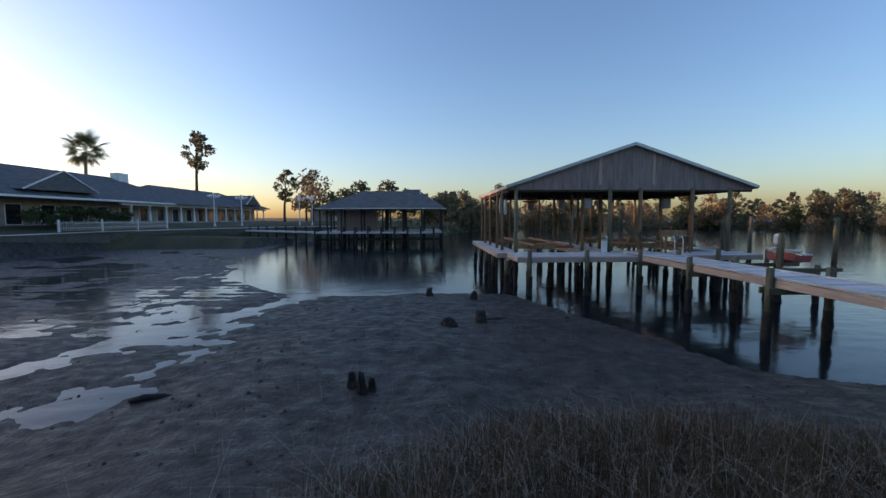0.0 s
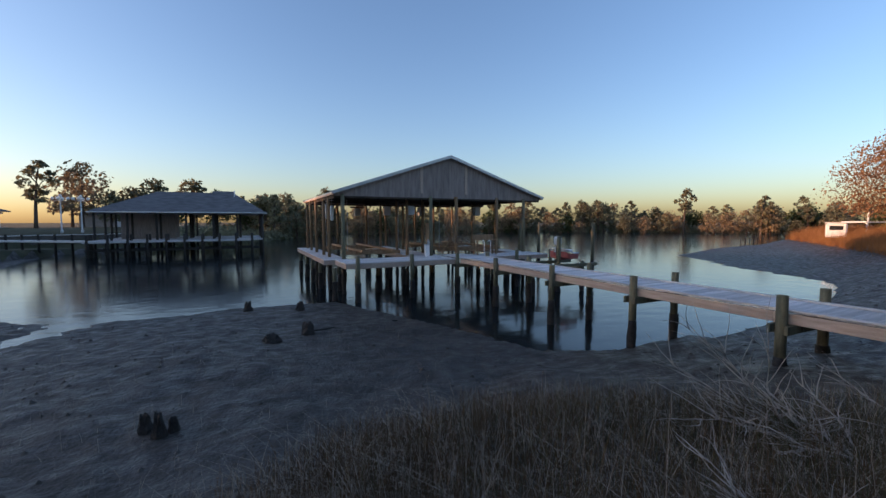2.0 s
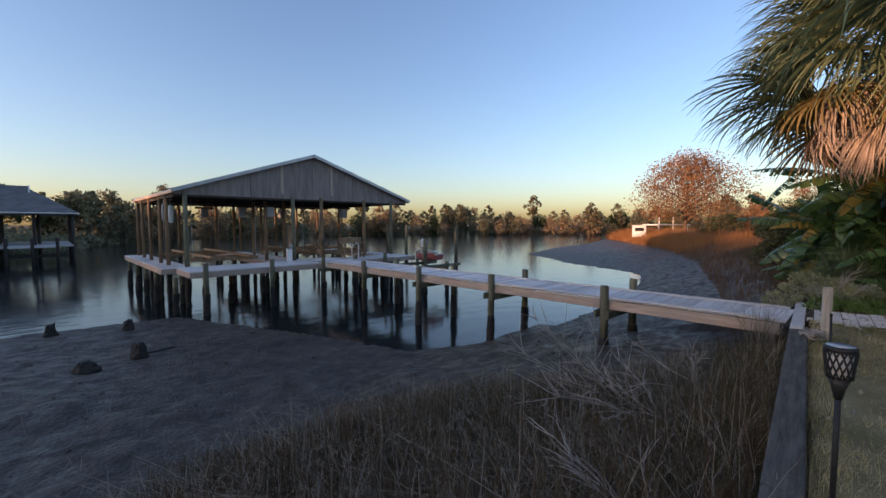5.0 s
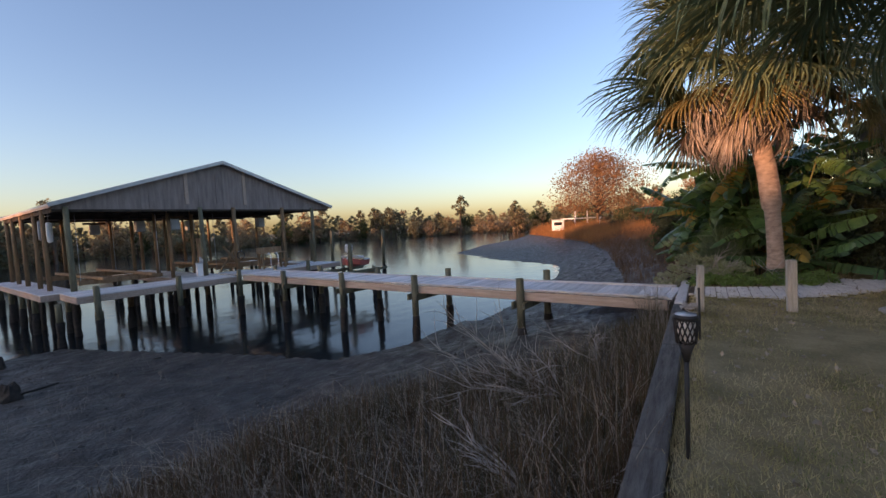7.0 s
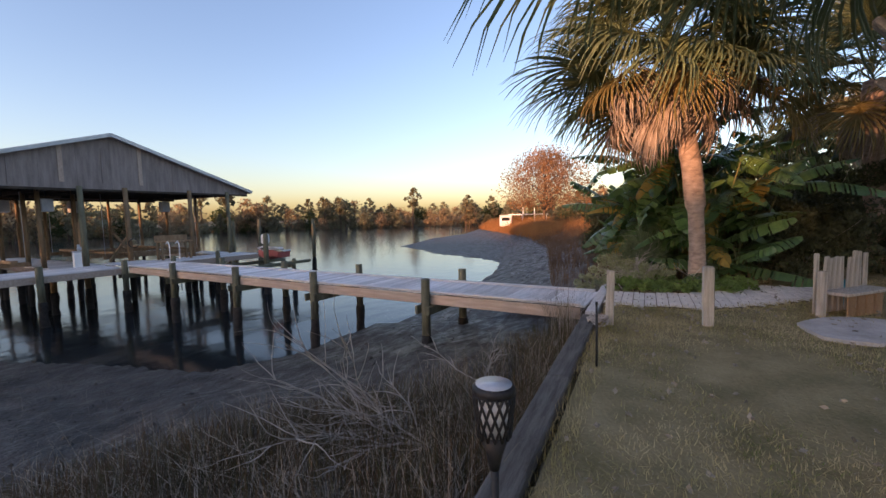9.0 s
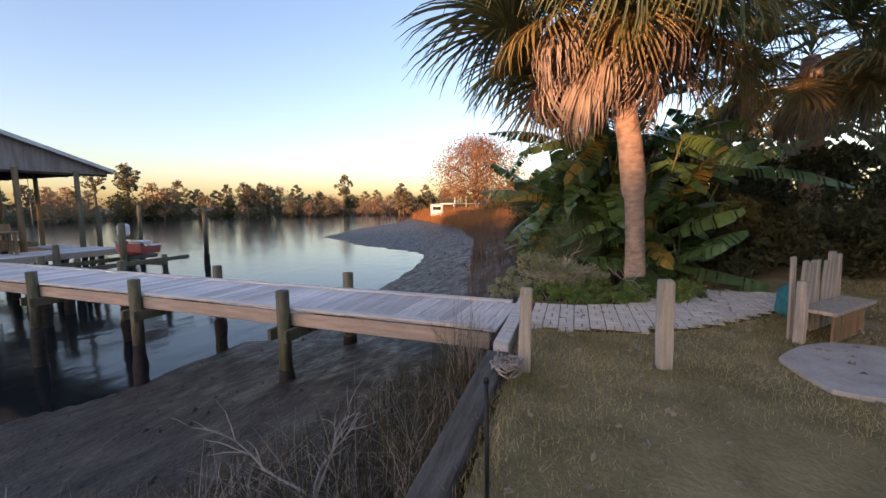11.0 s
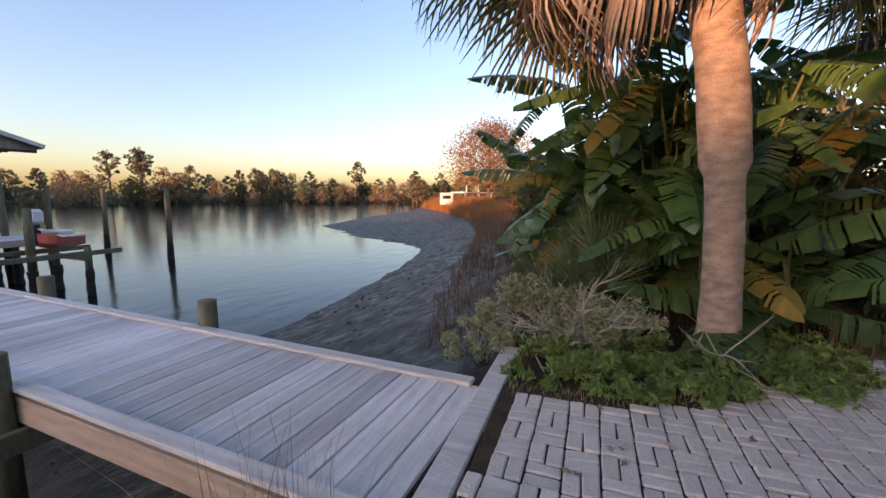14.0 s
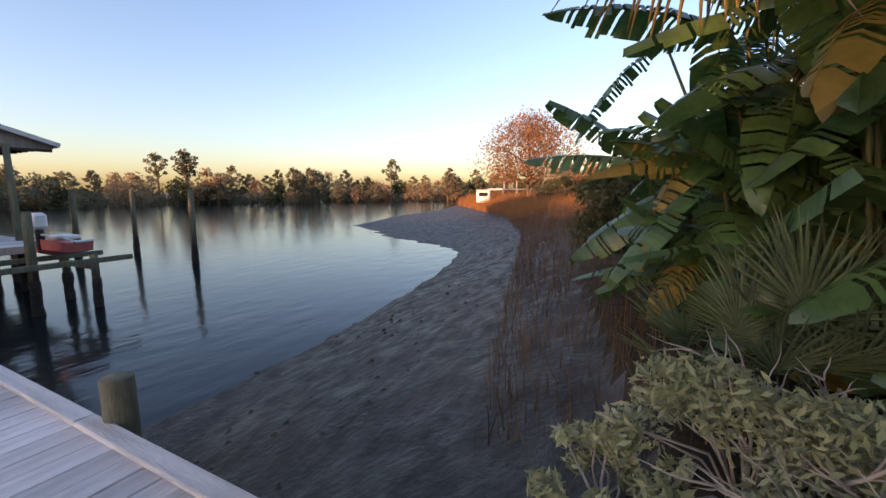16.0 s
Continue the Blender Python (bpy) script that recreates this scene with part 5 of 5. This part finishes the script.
# foundation hedge
cs = [(HX + 2.0 + rnd.uniform(-.5, .5), 44.5 + i * 0.28, HZ + rnd.uniform(0.3, 1.8)) for i in range(52)]
hedge = thing("hedge", (0, 0, 0), "clipped dark hedge in front of the house", "hedge")
part("foliage", leaf_cloud("foliage", cs, [0.8] * 52, 70, 0.16, M_SHRUB, 3), hedge)
shed = thing("garage", (-24, 118, 0.6), "small grey outbuilding with a white door", "outbuilding", rz=10)
part("wall", box("wall", 12, 8, 3.0, M_TANPAINT, 0.02), shed)
hip_roof("roof", -6, 6, -4, 4, 3.0, 5.0, 3, shed, M_SHINGLE, 0.5)
part("door", box("door", 2.6, 0.08, 2.3, M_WHITE, 0.02), shed, pose(1.5, -4.03, 0))

# white fence
fence = thing("white_fence", (-34.6, 43.0, 0.35), "low white picket fence on the lawn edge", "fence")
for k in range(60):
    part("picket", box("picket", 0.05, 0.09, 0.95, M_WHITE, 0) if k == 0 else bpy.data.meshes["picket.001"] if "picket.001" in bpy.data.meshes else bpy.data.meshes["picket"], fence, pose(0.03 * k, k * 0.24, 0))
for z in (0.3, 0.8):
    part("rail", tube("rail", [(0, 0, z), (1.8, 14.2, z)], [0.04, 0.04], M_WHITE, 4), fence)
for k in range(4):
    part("post", box("post", 0.16, 0.16, 1.25, M_WHITE, 0.02), fence, pose(0.6 * k, 4.73 * k, -0.1))

# lamp posts
for i, (x, y) in enumerate(((-28.2, 60.5), (-26.8, 66), (-18.5, 68), (-16.5, 68))):
    z0 = 0.45
    lp = thing("lamp_post", (x, y, z0), "white lamp post with five round globes", "lamp post", "lamp posts by the cove")
    part("shaft", tube("shaft", [(0, 0, 0), (0, 0, 0.3), (0, 0, 0.35), (0, 0, 4.1), (0, 0, 4.4)], [0.16, 0.16, 0.08, 0.065, 0.065], M_WHITE, 10), lp)
    for k in range(5):
        a = k * 6.283 / 4
        d = 0.75 if k < 4 else 0.0
        c = (d * math.cos(a), d * math.sin(a), 4.3 if k < 4 else 4.6)
        if k < 4:
            part("arm", tube("arm", [(0, 0, 4.1), (c[0] * .6, c[1] * .6, 4.0), (c[0], c[1], 4.15)], [0.03] * 3, M_WHITE, 6), lp)
        bm = bmesh.new()
        bmesh.ops.create_icosphere(bm, subdivisions=2, radius=0.2)
        part("globe", bm_mesh("globe", bm, M_LAMPGLASS, True), lp, pose(*c))

# seawall boards across the cove
seawall = thing("seawall", (0, 0, 0), "low grey timber seawall across the cove", "seawall", kind="structure")
for (a, b) in zip(SEAWALL[2:8], SEAWALL[3:9]):
    L = math.dist(a, b)
    ang = math.degrees(math.atan2(b[1] - a[1], b[0] - a[0]))
    n = max(2, int(L / 2.4))
    for k in range(n):
        f = (k + 0.5) / n
        part("wall_panel", box("wall_panel", L / n - 0.03, 0.14, 1.5, M_BEAM, 0.02), seawall, pose(a[0] + (b[0] - a[0]) * f, a[1] + (b[1] - a[1]) * f, -1.45, 0, 0, ang))
    part("wall_cap", box("wall_cap", L, 0.4, 0.1, M_RAIL, 0.02), seawall, pose((a[0] + b[0]) / 2, (a[1] + b[1]) / 2, 0.053, 0, 0, ang))

# ---------- the neighbour's boathouse ----------
nb = thing("neighbour_boathouse", (0, 0, 0), "neighbouring boathouse with dark hip roof and white eaves on piles", "boathouse")
hr = hip_roof("roof", -11.8, 3.2, 58, 68, 3.05, 5.5, 0, nb, M_SHINGLE, 0)
hr.data = mesh_of("roof", [(-13, 56.5, 2.95), (4.6, 56.5, 2.95), (4.6, 69, 2.95), (-13, 69, 2.95), (-7.5, 62.7, 5.6), (1.0, 62.7, 5.6), (-13, 56.5, 2.8), (4.6, 56.5, 2.8), (4.6, 69, 2.8), (-13, 69, 2.8)],
                  [(0, 1, 5, 4), (1, 2, 5), (2, 3, 4, 5), (3, 0, 4), (9, 8, 7, 6), (0, 6, 7, 1), (1, 7, 8, 2), (2, 8, 9, 3), (3, 9, 6, 0)], M_SHINGLE)
part("gablet", mesh_of("gablet", [(1.0, 61.4, 4.95), (1.0, 64.0, 4.95), (1.0, 62.7, 5.85), (-1.5, 61.4, 4.95), (-1.5, 64.0, 4.95), (-1.5, 62.7, 5.85)], [(0, 1, 2), (0, 2, 5, 3), (1, 4, 5, 2)], M_SHINGLE), nb)
part("eave_trim", tube("eave_trim", [(-13, 56.45, 2.88), (4.65, 56.45, 2.88), (4.65, 69, 2.88)], [0.09] * 3, M_WHITE, 4), nb, None, "white eave board")
part("gablet_trim", tube("gablet_trim", [(1.05, 61.4, 4.95), (1.05, 62.7, 5.9), (1.05, 64.0, 4.95)], [0.07] * 3, M_WHITE, 4), nb)
part("deck", box("deck", 17, 12, 0.2, M_DECK, 0.02), nb, pose(-4.4, 62.8, -0.45))
part("dock", box("dock", 16, 1.6, 0.2, M_DECK, 0.02), nb, pose(-5, 55.4, -0.45))
part("dock", box("dock", 16, 1.4, 0.2, M_DECK, 0.02), nb, pose(-18.8, 60.5, -0.4, 0, 0, -35))
part("storeroom", box("storeroom", 5.5, 4, 3.1, M_GABLE, 0.03), nb, pose(-8.5, 64, -0.25))
q = random.Random(3)
NP = tube("support", [(0, 0, -3.2), (0, 0, -1.2), (0, 0, 2.85)], [0.14, 0.14, 0.11], M_WETPILE, 8)
for yy in (57, 60, 63, 66, 68.5):
    for k in range(7):
        part("support", NP, nb, pose(-12.4 + k * 2.78 + q.uniform(-.2, .2), yy, 0))
NS = tube("dock_post", [(0, 0, -3.2), (0, 0, -1.2), (0, 0, 0.45)], [0.13, 0.13, 0.12], M_WETPILE, 8)
for k in range(10):
    for yy in (54.6, 56.2):
        part("dock_post", NS, nb, pose(-12.6 + k * 1.72, yy, 0))
for k in range(8):
    part("dock_post", NS, nb, pose(-25 + k * 1.75, 64.5 - k * 1.2, 0))
for yy in (54.7, 57.0):
    part("brace", box("brace", 16.5, 0.12, 0.2, M_WETPILE, 0.01), nb, pose(-4.6, yy, -1.35))
farm = thing("far_dock", (9, 112, 0), "distant low covered dock on the river", "dock")
part("deck", box("deck", 9, 3, 0.5, M_PILE, 0.02), farm, pose(0, 0, -1.6))
part("roof", box("roof", 9, 3.2, 0.25, M_SHINGLE, 0.02), farm, pose(0, 0, 1.3))
for k in range(5):
    part("support", NP, farm, pose(-4.2 + k * 2.1, -1.4, -1.4))

# ---------- boathouse gear ----------


def mooring_pole(x, y, top, r=0.13):
    t = thing("mooring_pole", (x, y, 0), "tall weathered mooring pole standing in the water", "pole", "mooring poles")
    part("shaft", tube("shaft", [(0, 0, -1.1), (0.02, 0, 0.2), (0.05, 0.02, top - 0.03), (0.05, 0.02, top)], [r, r, r * 0.92, r * 0.8], M_PILE, 12, rough=0.05), t)
    zs = [-3.4 + 0.26 * k for k in range(10)]
    part("fouled_foot", tube("fouled_foot", [(0, 0, z) for z in zs], [r * rnd.uniform(1.0, 1.35) for z in zs], M_WETPILE, 10, rough=0.35), t)


mooring_pole(24.5, 22.4, 1.62)
mooring_pole(25.0, 29.0, 1.68)
mooring_pole(21.6, 27.2, 1.6)
mooring_pole(17.1, 17.7, 0.95, 0.12)

# boat on its lift
lift = thing("boat_lift", (0, 0, 0), "timber boat lift with side beams over the water", "boat lift")
for y, x0, x1 in ((17.2, 14.6, 19.4), (19.2, 14.6, 19.4)):
    part("side_beam", box("side_beam", x1 - x0, 0.13, 0.16, M_PILE, 0.01), lift, pose((x0 + x1) / 2, y, -0.68))
part("end_beam", box("end_beam", 0.14, 2.2, 0.16, M_PILE, 0.01), lift, pose(18.3, 18.2, -0.85))
for x, y in ((15.0, 17.25), (16.4, 19.3), (18.4, 17.25), (18.4, 19.3)):
    pile(lift, x, y, -0.4)
boat = thing("motor_boat", (17.9, 18.4, -0.45), "small red and white skiff on its lift with an outboard", "boat", rz=8)
V, F = [], []
for i in range(9):
    t = i / 8
    x = -0.45 + 1.1 * t
    w = 0.72 * (1 - max(0, (0.35 - t) / 0.35) ** 2 * 0.85)
    for (yy, zz) in ((-w, 0.42), (-w * 0.92, 0.12), (0, 0.0), (w * 0.92, 0.12), (w, 0.42), (w * 0.9, 0.38), (0, 0.2), (-w * 0.9, 0.38)):
        V.append((x, yy, zz + 0.15 * max(0, (0.35 - t) / 0.35)))
for i in range(8):
    for k in range(8):
        a, b = i * 8 + k, i * 8 + (k + 1) % 8
        F.append((a, b, b + 8, a + 8))
F += [tuple(range(8)), tuple(range(71, 63, -1))]
part("hull", mesh_of("hull", V, F, M_RED), boat)
part("gunwale", tube("gunwale", [(-0.42, 0, 0.72), (-0.2, 0.62, 0.6), (0.2, 0.74, 0.44), (0.65, 0.72, 0.44)], [0.04] * 4, M_WHITE, 6), boat)
part("gunwale", tube("gunwale", [(-0.42, 0, 0.72), (-0.2, -0.62, 0.6), (0.2, -0.74, 0.44), (0.65, -0.72, 0.44)], [0.04] * 4, M_WHITE, 6), boat)
motor = part("outboard", box("outboard", 0.42, 0.34, 0.5, M_WHITE, 0.09), boat, pose(-0.4, -0.1, 0.85), "white outboard engine cowl")
part("motor_leg", box("motor_leg", 0.2, 0.12, 0.7, M_BLACK, 0.03), motor, pose(0.02, 0, -0.62))
part("seat", box("seat", 0.5, 0.9, 0.12, M_WHITE, 0.03), boat, pose(0.25, 0, 0.5))

pipe = thing("ladder", (14.0, 20.25, 0), "white metal swim ladder at the platform", "ladder")
for dx in (0, 0.42):
    part("rail", tube("rail", [(dx, 0, -1.6), (dx, 0, 0.55), (dx, 0.12, 0.7), (dx, 0.3, 0.6)], [0.024] * 4, M_WHITE, 8), pipe)
for k in range(6):
    part("rung", tube("rung", [(0, 0, -1.4 + 0.28 * k), (0.42, 0, -1.4 + 0.28 * k)], [0.018] * 2, M_WHITE, 6), pipe)

ebox = thing("power_pedestal", (11.25, 22.0, BZ), "white dock power pedestal with a lamp top", "power pedestal")
part("cabinet", box("cabinet", 0.26, 0.2, 0.62, M_WHITE, 0.015), ebox)
part("cap", box("cap", 0.3, 0.24, 0.06, M_GREYBOX, 0.015), ebox, pose(0, 0, 0.62))
part("meter", tube("meter", [(0.05, -0.1, 0.78), (0.05, -0.16, 0.78)], [0.08, 0.08], M_GREYBOX, 14), ebox)
part("meter_stem", box("meter_stem", 0.08, 0.08, 0.3, M_GREYBOX, 0.01), ebox, pose(0.05, -0.06, 0.66))


def hoist(x, y, z):
    h = thing("hoist_motor", (x, y, z), "grey boxed hoist motor hung under the roof", "hoist", "hoist motors")
    part("housing", box("housing", 0.42, 0.36, 0.55, M_GREYBOX, 0.04), h)
    part("drum", tube("drum", [(-0.5, 0, 0.62), (0.5, 0, 0.62)], [0.06, 0.06], M_BARK, 10), h)
    part("strap", box("strap", 0.04, 0.04, 3.3 - z - 0.5, M_BLACK, 0), h, pose(0, 0, 0.5))


for x, y in ((10.9, 23.6), (10.0, 25.4), (15.9, 24.3), (12.6, 26.0), (9.2, 29.6)):
    hoist(x, y, 2.15)
cloth = thing("life_vests", (6.3, 24.3, 1.75), "pale cloth and vests hanging from the side beam", "life vests")
for k in range(3):
    bm = box_bm(0.34, 0.12, 0.85, 0.05)
    bmesh.ops.subdivide_edges(bm, edges=bm.edges[:], cuts=1)
    for v in bm.verts:
        v.co += Vector((noise.noise(v.co * 4), noise.noise(v.co * 5), 0)) * 0.06
    part("vest", bm_mesh("vest", bm, (M_WHITE, M_CEDAR, M_GREYBOX)[k], True), cloth, pose(0, -0.5 + k * 0.75, 0.05 + 0.06 * k, 0, 0, 60))
part("line", tube("line", [(0, -0.9, 1.15), (0, 1.4, 1.2)], [0.012] * 2, M_ROPE, 5), cloth)
for k in range(3):
    part("hanger", tube("hanger", [(0, -0.5 + k * 0.75, 0.85), (0, -0.5 + k * 0.75, 1.3)], [0.01] * 2, M_ROPE, 4), cloth)

# cradle bunks in both slips
for i, (x0, x1, ys) in enumerate(((7.0, 10.2, (23.6, 25.0, 28.5, 30.0)), (12.8, 17.3, (23.8, 25.2, 28.5, 30.2)))):
    cr = thing("lift_cradle", (0, 0, 0), "tan timber lift cradle hung in a boat slip", "boat lift", "lift cradles")
    for y in ys:
        part("cross_beam", box("cross_beam", x1 - x0, 0.1, 0.18, M_CEDAR, 0.01), cr, pose((x0 + x1) / 2, y, -0.12))
    for x in (x0 + 0.7, x1 - 0.7):
        part("bunk", box("bunk", 0.16, 8.4, 0.12, M_CEDAR, 0.02), cr, pose(x, 26.8, 0.06))
    for x in (x0 + 0.1, x1 - 0.1):
        for y in (ys[0], ys[-1]):
            part("cable", tube("cable", [(x, y, 0), (x, y, 2.95)], [0.012] * 2, M_GREYBOX, 5), cr)

# bench, cross braces and clutter on the platform
wb = thing("fish_table", (14.9, 21.6, BZ), "rough timber fish-cleaning table on the platform", "table")
part("tabletop", box("tabletop", 1.5, 0.55, 0.06, M_CEDAR, 0.01), wb, pose(0, 0, 0.85))
for a in (-.65, .65):
    for b in (-.2, .2):
        part("leg", box("leg", 0.09, 0.09, 0.85, M_POST, 0.008), wb, pose(a, b, 0))
part("backboard", box("backboard", 1.5, 0.05, 0.3, M_CEDAR, 0.01), wb, pose(0, 0.27, 0.88))
hose = thing("hose", (13.3, 22.08, 0.75), "coiled dark blue hose hung on a post", "hose")
for k in range(4):
    part("coil", tube("coil", [(0.2 * math.cos(a), -0.16 - 0.02 * k, 0.2 * math.sin(a) - 0.1) for a in [i * 6.283 / 16 for i in range(17)]], [0.017] * 17, M_BLACK, 6), hose)
part("hook", tube("hook", [(0, 0.1, 0.1), (0, -0.25, 0.1), (0, -0.27, 0.16)], [0.015] * 3, M_GREYBOX, 6), hose)
for i, (x, y, h) in enumerate(((11.9, 23.2, 1.6), (12.0, 23.6, 1.9))):
    bd = thing("leaning_board", (x, y, BZ), "orange-brown board leaning in the boathouse", "board", "leaning boards")
    part("plank", box("plank", 0.28, 0.05, h, M_CEDAR, 0.008), bd, pose(0, 0, 0, -6, 5, 20))
for x, y, a in ((12.9, 23.4, 35), (14.0, 23.2, -35)):
    br = thing("diagonal_brace", (x, y, BZ), "slanting timber brace in the boathouse", "brace", "diagonal braces")
    part("strut", box("strut", 0.1, 0.1, 1.7, M_POST, 0.01), br, pose(0, 0, 0, 0, a, 0))

# ---------- debris on the mud ----------


def stump(x, y, h, r, seed):
    q = random.Random(seed)
    z0 = float(height(x, y))
    t = thing("pile_stump", (x, y, z0), "black rotten pile stump sticking out of mud", "stump", "stumps in the mud")
    V, F = [], []
    for i, (z, k) in enumerate(((-0.15, 1.35), (0.05, 1.15), (h * 0.5, 0.95), (h * 0.85, 0.85), (h, 0.55))):
        for a in range(11):
            s_ = k * r * q.uniform(0.75, 1.25)
            V.append((s_ * math.cos(a * 6.283 / 11), s_ * math.sin(a * 6.283 / 11), z + (q.uniform(-.3, .3) * h * (1 if i > 2 else 0.2))))
    for i in range(4):
        for a in range(11):
            p, b = i * 11 + a, i * 11 + (a + 1) % 11
            F.append((p, b, b + 11, p + 11))
    F.append(tuple(44 + a for a in range(11)))
    part("wood", mesh_of("wood", V, F, M_WETPILE), t)


for i, (x, y, h, r) in enumerate([(1.95, 19.6, .35, .16), (3.92, 18.6, .32, .16), (3.64, 14.4, .34, .18), (2.54, 14.0, .2, .22), (0.5, 8.5, .34, .09), (0.28, 8.75, .26, .09), (0.68, 8.65, .2, .08)]):
    stump(x, y, h, r, 40 + i)
log = thing("driftwood", (-3.75, 8.87, float(height(-3.75, 8.87))), "short dark driftwood log lying in a puddle", "driftwood", rz=18)
part("wood", tube("wood", [(-.35, 0, 0.03), (-.1, 0.03, 0.06), (.2, 0, 0.05), (.4, -.02, 0.02)], [0.04, 0.07, 0.06, 0.03], M_WETPILE, 9, rough=0.2), log)
log = thing("driftwood", (3.9, 14.3, float(height(3.9, 14.3))), "thin dark stick beside a stump", "driftwood", rz=10)
part("wood", tube("wood", [(-.1, 0, 0.15), (.3, 0.03, 0.14), (.6, 0, 0.16)], [0.03, 0.03, 0.02], M_WETPILE, 7), log)
# oyster shells, clods and stubble
q = np.random.RandomState(71)
n = 7000
px, py = q.uniform(-13, 30, n), q.uniform(3, 21, n)
k = ~inside(px, py, RIVER) & (py > bulk_y(px) + 3)
px, py = px[k], py[k]
pz = height(px, py)
V, F = [], []
for x, y, z in zip(px, py, pz):
    s_ = q.uniform(0.012, 0.075) if q.uniform() < 0.3 else q.uniform(0.01, 0.035)
    i0 = len(V)
    for a in range(5):
        V.append((x + s_ * math.cos(a * 1.2566 + x) * q.uniform(.6, 1.3), y + s_ * math.sin(a * 1.2566 + x) * q.uniform(.6, 1.3), z - 0.01))
    V.append((x, y, z + s_ * q.uniform(0.4, 0.9)))
    F += [(i0 + a, i0 + (a + 1) % 5, i0 + 5) for a in range(5)]
tagged(new("mud_clods", mesh_of("mud_clods", V, F, M_MUD)), "small dark clods and oyster bits scattered on mud", "debris", kind="stuff")
sp = field(900, -3, 8, 4, 16, lambda a, b, r: ~inside(a, b, RIVER), 81)
tagged(new("mud_stubble", blades("mud_stubble", sp, M_STRAW, (0.1, 0.55), 0.006, 0.5, 81, 3)), "sparse dry stalks standing on the mud", "grass", kind="stuff")
# leaves fallen on the lawn
q = np.random.RandomState(91)
px, py = q.uniform(3, 15, 420), q.uniform(-4, 1.2, 420)
k = py < bulk_y(px) - 0.2
cs = [(a, b, LAWN_Z + 0.04) for a, b in zip(px[k], py[k])]
tagged(new("fallen_leaves", leaf_cloud("fallen_leaves", cs, [0.02] * len(cs), 1, 0.03, M_STRAW, 9, 0.1)), "pale dry leaves scattered on the lawn", "leaves", kind="stuff")
